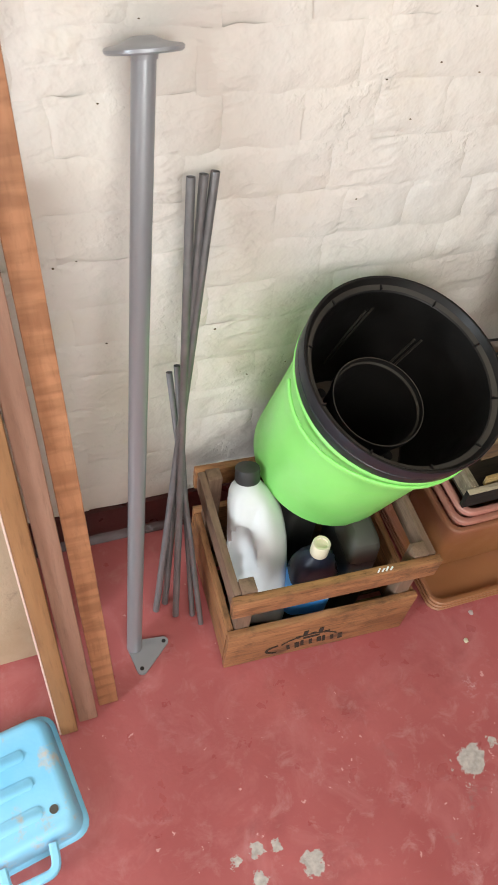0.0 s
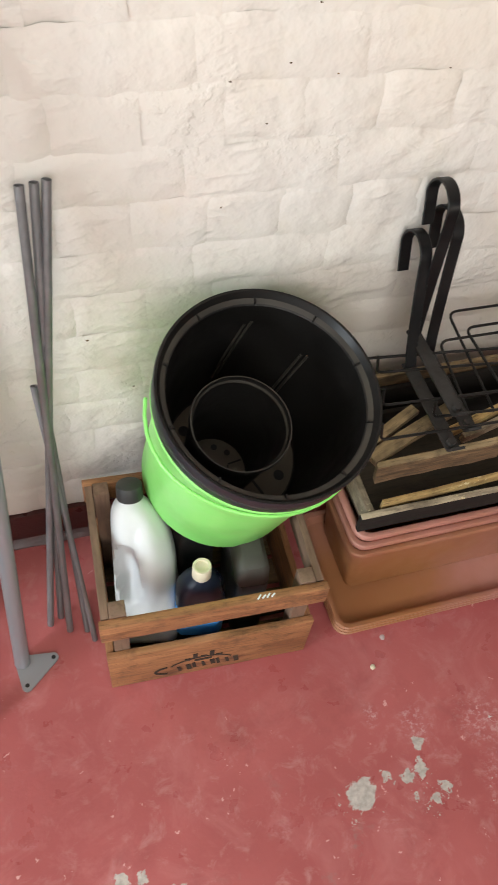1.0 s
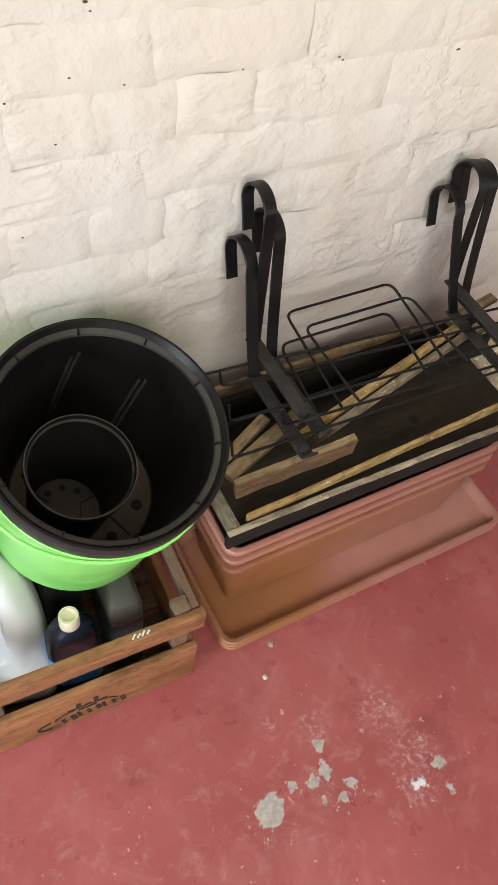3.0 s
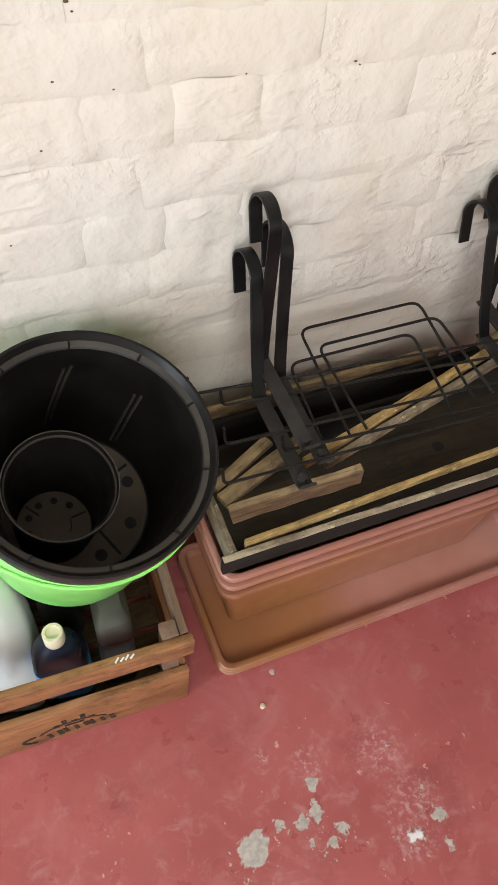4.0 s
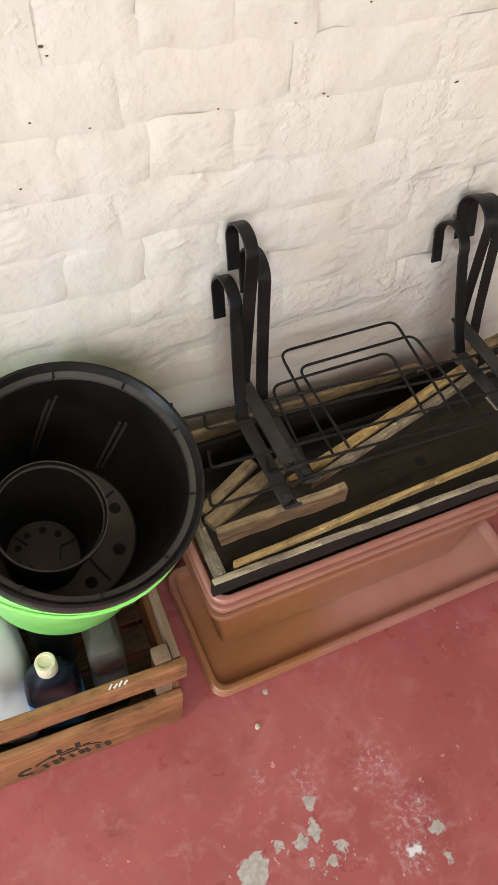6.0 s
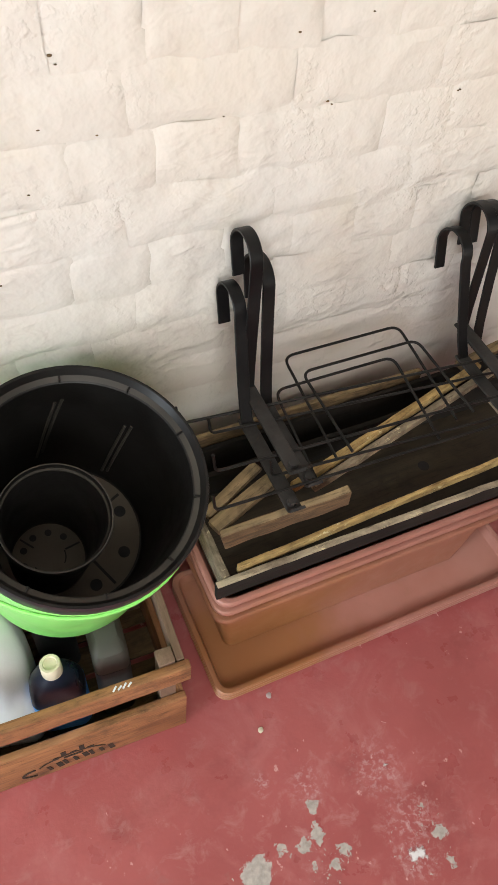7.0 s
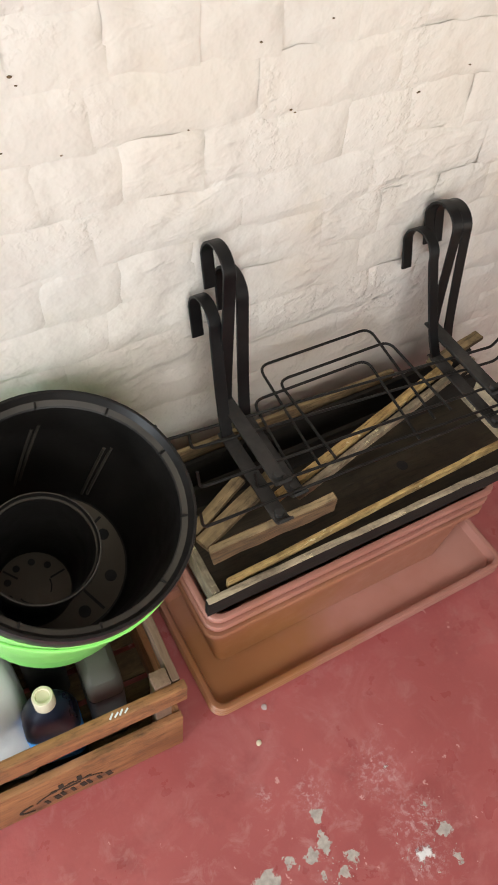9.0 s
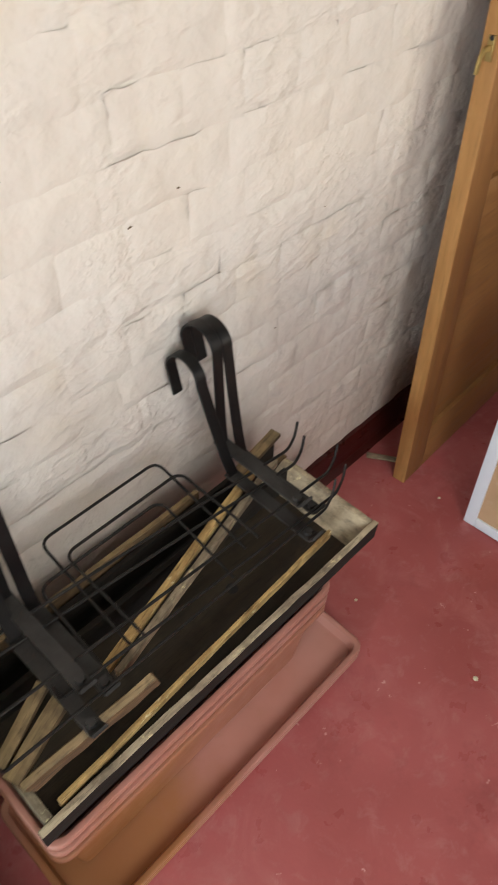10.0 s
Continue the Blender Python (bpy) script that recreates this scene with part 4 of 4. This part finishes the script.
def holder(left, right, base, foot_y, tops, front, loop, wires):
    """Two hooked flat straps (x at foot and head), flat arms, long wires across them and a bent wire loop."""
    head_y, reach = -0.080, 0.070
    ob = thing("planter_holder", pose((left[0] + right[0]) / 2, foot_y, base), "black iron balcony planter holder with two hooks and wires", "planter holder", "nested planter holders")
    inv = ob.matrix_basis.inverted()
    for (x, xt), top in ((left, tops[0]), (right, tops[1])):
        r = reach / 2
        arch = [Vector((xt, head_y + r - r * math.cos(math.pi * i / 14), top - r + r * math.sin(math.pi * i / 14))) for i in range(15)]
        tip = Vector((xt, arch[-1].y - 0.016, top - r - 0.052))
        stem = [tip] + arch[::-1] + [Vector((x + (xt - x) * f, foot_y + (head_y - foot_y) * f ** 0.8, base + (top - r - base) * f)) for f in (0.8, 0.6, 0.4, 0.2, 0.0)]
        s = bmesh.new()
        sweep(s, [inv @ p for p in stem], flat(0.020, 0.0042), up=(0, 1, 0))
        part("hook_strap", s, IRON, ob)
        f = bmesh.new()
        sweep(f, [inv @ p for p in rounded([Vector((x, foot_y + 0.012, base + 0.004)), Vector((x, front, base)), Vector((x, front - 0.008, base + 0.014))], 0.006)], flat(0.024, 0.0045), up=(0, 0, 1))
        arm = part("arm", f, IRON_DUST, ob, "dusty flat iron arm")
        c = bmesh.new()
        bmesh.ops.create_cone(c, cap_ends=True, segments=8, radius1=0.008, radius2=0.007, depth=0.007, matrix=(inv @ Matrix.Translation((x, front + 0.012, base + 0.005))))
        part("bolt", c, IRON_DUST, arm)
    for x0, y0, x1, y1, z in wires:
        w = bmesh.new()
        sweep(w, [inv @ p for p in rounded([Vector((x0 - 0.003, y0 + 0.006, z + 0.034)), Vector((x0, y0, z)), Vector((x1, y1, z)), Vector((x1 + 0.026, y1 + 0.008, z + 0.008)), Vector((x1 + 0.038, y1 + 0.015, z + 0.030))], 0.010)], ring(0.0025, 8))
        part("long_wire", w, WIRE, ob)
    x0, x1, yb, yf, zb = loop
    w = bmesh.new()
    sweep(w, [inv @ p for p in rounded([Vector((x0 - 0.004, yf, base - 0.004)), Vector((x0, yb, zb)), Vector((x1, yb, zb)), Vector((x1 - 0.004, yf, base - 0.004))], 0.020)], ring(0.0025, 8))
    part("wire_loop", w, WIRE, ob)
    return ob


holder((0.584, 0.588), (1.010, 0.995), 0.528, -0.145, (0.734, 0.738), -0.318, (0.695, 0.926, -0.045, -0.256, 0.551), ((0.476, -0.120, 1.105, -0.178, 0.550), (0.470, -0.283, 1.06, -0.300, 0.540)))
holder((0.603, 0.606), (1.028, 1.028), 0.560, -0.100, (0.824, 0.780), -0.276, (0.708, 0.938, -0.089, -0.270, 0.552), ((0.494, -0.225, 1.115, -0.258, 0.550),))
holder((0.630, 0.630), (1.056, 1.050), 0.526, -0.120, (0.775, 0.777), -0.286, (0.647, 0.876, -0.110, -0.279, 0.551), ((0.520, -0.145, 1.10, -0.200, 0.536), (0.575, -0.255, 1.10, -0.290, 0.536)))

# ---- door leaf, framed panel and scraps ----


def door_leaf():
    m = axes((1.650, -0.172, 0.0), (1, 0.02, 0), (0, 0.066, 1.0))
    ob = thing("door_leaf", m, "honey coloured panelled wooden door leaf leaning on the wall", "door")
    W, H, t = 0.76, 1.98, 0.035
    # Edge paler than the face: the light on this side is painted in.
    part("edge_strip", block(0, H, 0.0, 0.006, 0, t, 0.002), OAK_EDGE, ob, "paler door edge, its light put into the colour", m=axes((0, 0, 0), (0, 0, 1), (0, 1, 0)))
    part("stile", block(0, H, 0.0062, 0.09, 0.0006, t - 0.0006, 0.002), OAK, ob, m=axes((0, 0, 0), (0, 0, 1), (0, 1, 0)))
    part("stile", block(0, H, W - 0.09, W, 0, t, 0.003), OAK, ob, m=axes((0, 0, 0), (0, 0, 1), (0, 1, 0)))
    for z0, z1 in ((0, 0.14), (0.72, 0.80), (1.34, 1.42), (H - 0.1, H)):
        part("rail", block(0.091, W - 0.091, 0.001, t - 0.001, z0, z1, 0.003), OAK, ob)
    for z0, z1 in ((0.14, 0.72), (0.80, 1.34), (1.42, H - 0.1)):
        part("panel", block(0.091, W - 0.091, 0.012, t - 0.012, z0, z1, 0.002), OAK, ob)
    latch = part("latch", block(-0.004, 0.002, 0.010, 0.023, 1.030, 1.070, 0.0015), BRASS, ob, "dull brass latch plate")
    tongue = bmesh.new()
    sweep(tongue, rounded([(-0.002, 0.016, 1.050), (-0.022, 0.016, 1.054), (-0.034, 0.016, 1.040), (-0.036, 0.016, 1.018)], 0.012), flat(0.010, 0.005, 0.001), up=(0, 1, 0))
    part("tongue", tongue, BRASS, latch)
    part("screw", lathe([(0, -0.0052), (0.004, -0.005), (0.0046, -0.003), (0, -0.003)], 12), DARK, latch, m=pose(0, 0.016, 1.066, 0, 90, 0))
    return ob


door_leaf()


def framed_panel():
    m = axes((1.660, -0.350, 0.0), (0, -1, 0.06), (0.02, 0.06, 1))
    ob = thing("framed_panel", m, "pale painted frame with a tan hardboard back, leaning", "picture frame")
    W, H, t, b = 0.42, 0.56, 0.018, 0.030
    part("frame_side", block(0, b, 0, t, 0, H, 0.002), FRAMEPAINT, ob)
    part("frame_side", block(W - b, W, 0, t, 0, H, 0.002), FRAMEPAINT, ob)
    part("frame_rail", block(b, W - b, 0, t, 0, b, 0.002), FRAMEPAINT, ob)
    part("frame_rail", block(b, W - b, 0, t, H - b, H, 0.002), FRAMEPAINT, ob)
    part("back_board", block(b, W - b, 0.005, 0.009, b, H - b, 0.0005), CARD, ob)
    return ob


framed_panel()


def scrap(name, x, y, size, label, material, seed, tall=0.4):
    bm = bmesh.new()
    bmesh.ops.create_icosphere(bm, subdivisions=2, radius=size)
    for v in bm.verts:
        v.co += size * 0.45 * noise.noise_vector(v.co * (1.1 / size) + Vector((seed, seed * 2, 0)))
        v.co.z *= tall
    low = min(v.co.z for v in bm.verts)
    for v in bm.verts:
        v.co.z -= low
    ob = part(name, bm, material, m=pose(x, y, 0.0005, 0, 0, seed * 40))
    tagged(ob, label, "debris")


scrap("paint_flake", 0.513, -0.463, 0.0052, "cream coloured paint flake on the red floor", CREAM, 1)
scrap("paint_flake", 1.675, -0.267, 0.004, "small pale flake lying on the red floor", CREAM, 5)
scrap("paint_flake", 1.31, -0.60, 0.006, "small pale flake lying on the red floor", CREAM, 6)
scrap("paint_flake", 1.28, -0.30, 0.004, "small pale flake lying on the red floor", CREAM, 7)
scrap("plastic_scrap", 0.556, -0.408, 0.0055, "crumpled clear plastic scrap beside the trays", CLEAR, 2, 0.25)
stick = thing("wood_offcut", axes((1.655, -0.045, 0.004), (0.045, -0.07, 0), (0, 0, 1)), "pale splintered wood offcut on the floor by the skirting", "wood offcut")
part("splinter", block(0, 0.085, -0.008, 0.008, 0, 0.006, 0.001, 4, 0.0015, 4), GREYWOOD, stick)

# ---- bricks of the north wall ----


def brick_mesh(length, seed):
    """The thickly painted face of a brick, soft and uneven at its edges."""
    h, nx = 0.080, 13 if length > 0.15 else 8
    e = 0.011 / length
    us = [0, e] + [e + (1 - 2 * e) * (i + 1) / (nx - 3) for i in range(nx - 3)] + [1.0]
    vs = [0, 0.13, 0.32, 0.68, 0.87, 1.0]
    verts, faces = [], []
    for j, v in enumerate(vs):
        for i, u in enumerate(us):
            edge = i in (0, len(us) - 1) or j in (0, len(vs) - 1)
            p = Vector((u * length - length / 2, 0, v * h - h / 2))
            n = noise.noise(p * 24 + Vector((seed * 5.1, seed, 0))) + 0.5 * noise.noise(p * 60 + Vector((seed, seed * 3.7, 2)))
            fill = max(0.0, noise.noise(p * 15 + Vector((seed * 2.7, 9, seed))) + 0.15)
            out = max(0.0008, (0.0046 if j in (0, 5) else 0.0036) - 0.0075 * fill) if edge else 0.0002 + 0.0032 * n
            wob = noise.noise_vector(p * 34 + Vector((seed, seed * 3.3, 4)))
            grow = 0.0022 if edge else 0.0
            verts.append((p.x + 0.0055 * wob.x + math.copysign(grow, p.x), out, p.z + 0.0055 * wob.z + math.copysign(grow, p.z)))
    k = len(us)
    for j in range(len(vs) - 1):
        for i in range(k - 1):
            faces.append((j * k + i, j * k + i + 1, (j + 1) * k + i + 1, (j + 1) * k + i))
    data = bpy.data.meshes.new("brick")
    data.from_pydata(verts, [], faces)
    data.materials.append(WALL)
    data.shade_smooth()
    return data


headers = [brick_mesh(0.1115, s) for s in range(8)]
stretchers = [brick_mesh(0.2235, s + 20) for s in range(8)]
rng = random.Random(4)
for course in range(14):
    z = 0.085 + 0.080 * course + 0.040
    head = course % 2 == 0
    step, kinds, start = (0.1115, headers, 0.368) if head else (0.2235, stretchers, 0.22)
    first = start - step * math.ceil((start + 0.60) / step) + (0 if course % 4 < 2 else 0.012)
    x = first + step / 2
    while x < 1.98:
        b = new("brick", rng.choice(kinds))
        b.parent = wall
        b.matrix_basis = pose(x, rng.uniform(-0.0006, 0.0008), z + rng.uniform(-0.004, 0.004), rng.uniform(-0.3, 0.3), rng.uniform(-1.2, 1.2), rng.uniform(-0.15, 0.15))
        x += step

# nail holes and small shadows in the paint, both set as dark specks
pits = bmesh.new()
for x, z, r in ((0.06, 0.557, 0.0045), (0.272, 0.786, 0.003), (0.328, 0.91, 0.003), (0.274, 0.969, 0.003), (0.351, 0.989, 0.004), (0.375, 1.068, 0.005), (0.728, 0.97, 0.004), (0.941, 0.956, 0.003), (1.261, 0.625, 0.003),
                (0.418, 0.972, 0.003), (-0.064, 1.055, 0.0024), (-0.116, 0.960, 0.0030), (-0.194, 0.723, 0.0036), (-0.160, 0.731, 0.0024), (-0.125, 0.561, 0.0030), (0.131, 0.429, 0.0036), (0.206, 0.446, 0.0024), (0.380, 1.058, 0.0030), (1.028, 0.982, 0.0036), (1.364, 0.831, 0.0024), (0.774, 1.075, 0.0030), (0.674, 1.061, 0.0036), (0.580, 0.971, 0.0024), (0.735, 0.965, 0.0030), (0.944, 0.957, 0.0036)):
    bmesh.ops.create_icosphere(pits, subdivisions=2, radius=r * 0.42, matrix=Matrix.Translation((x, -0.0005, z)) @ Matrix.Diagonal((1.4, 1.2, 0.7, 1)))
tagged(part("pit", pits, OLDWOOD, wall, "dark specks for nail holes and small shadows"), kind="stuff")
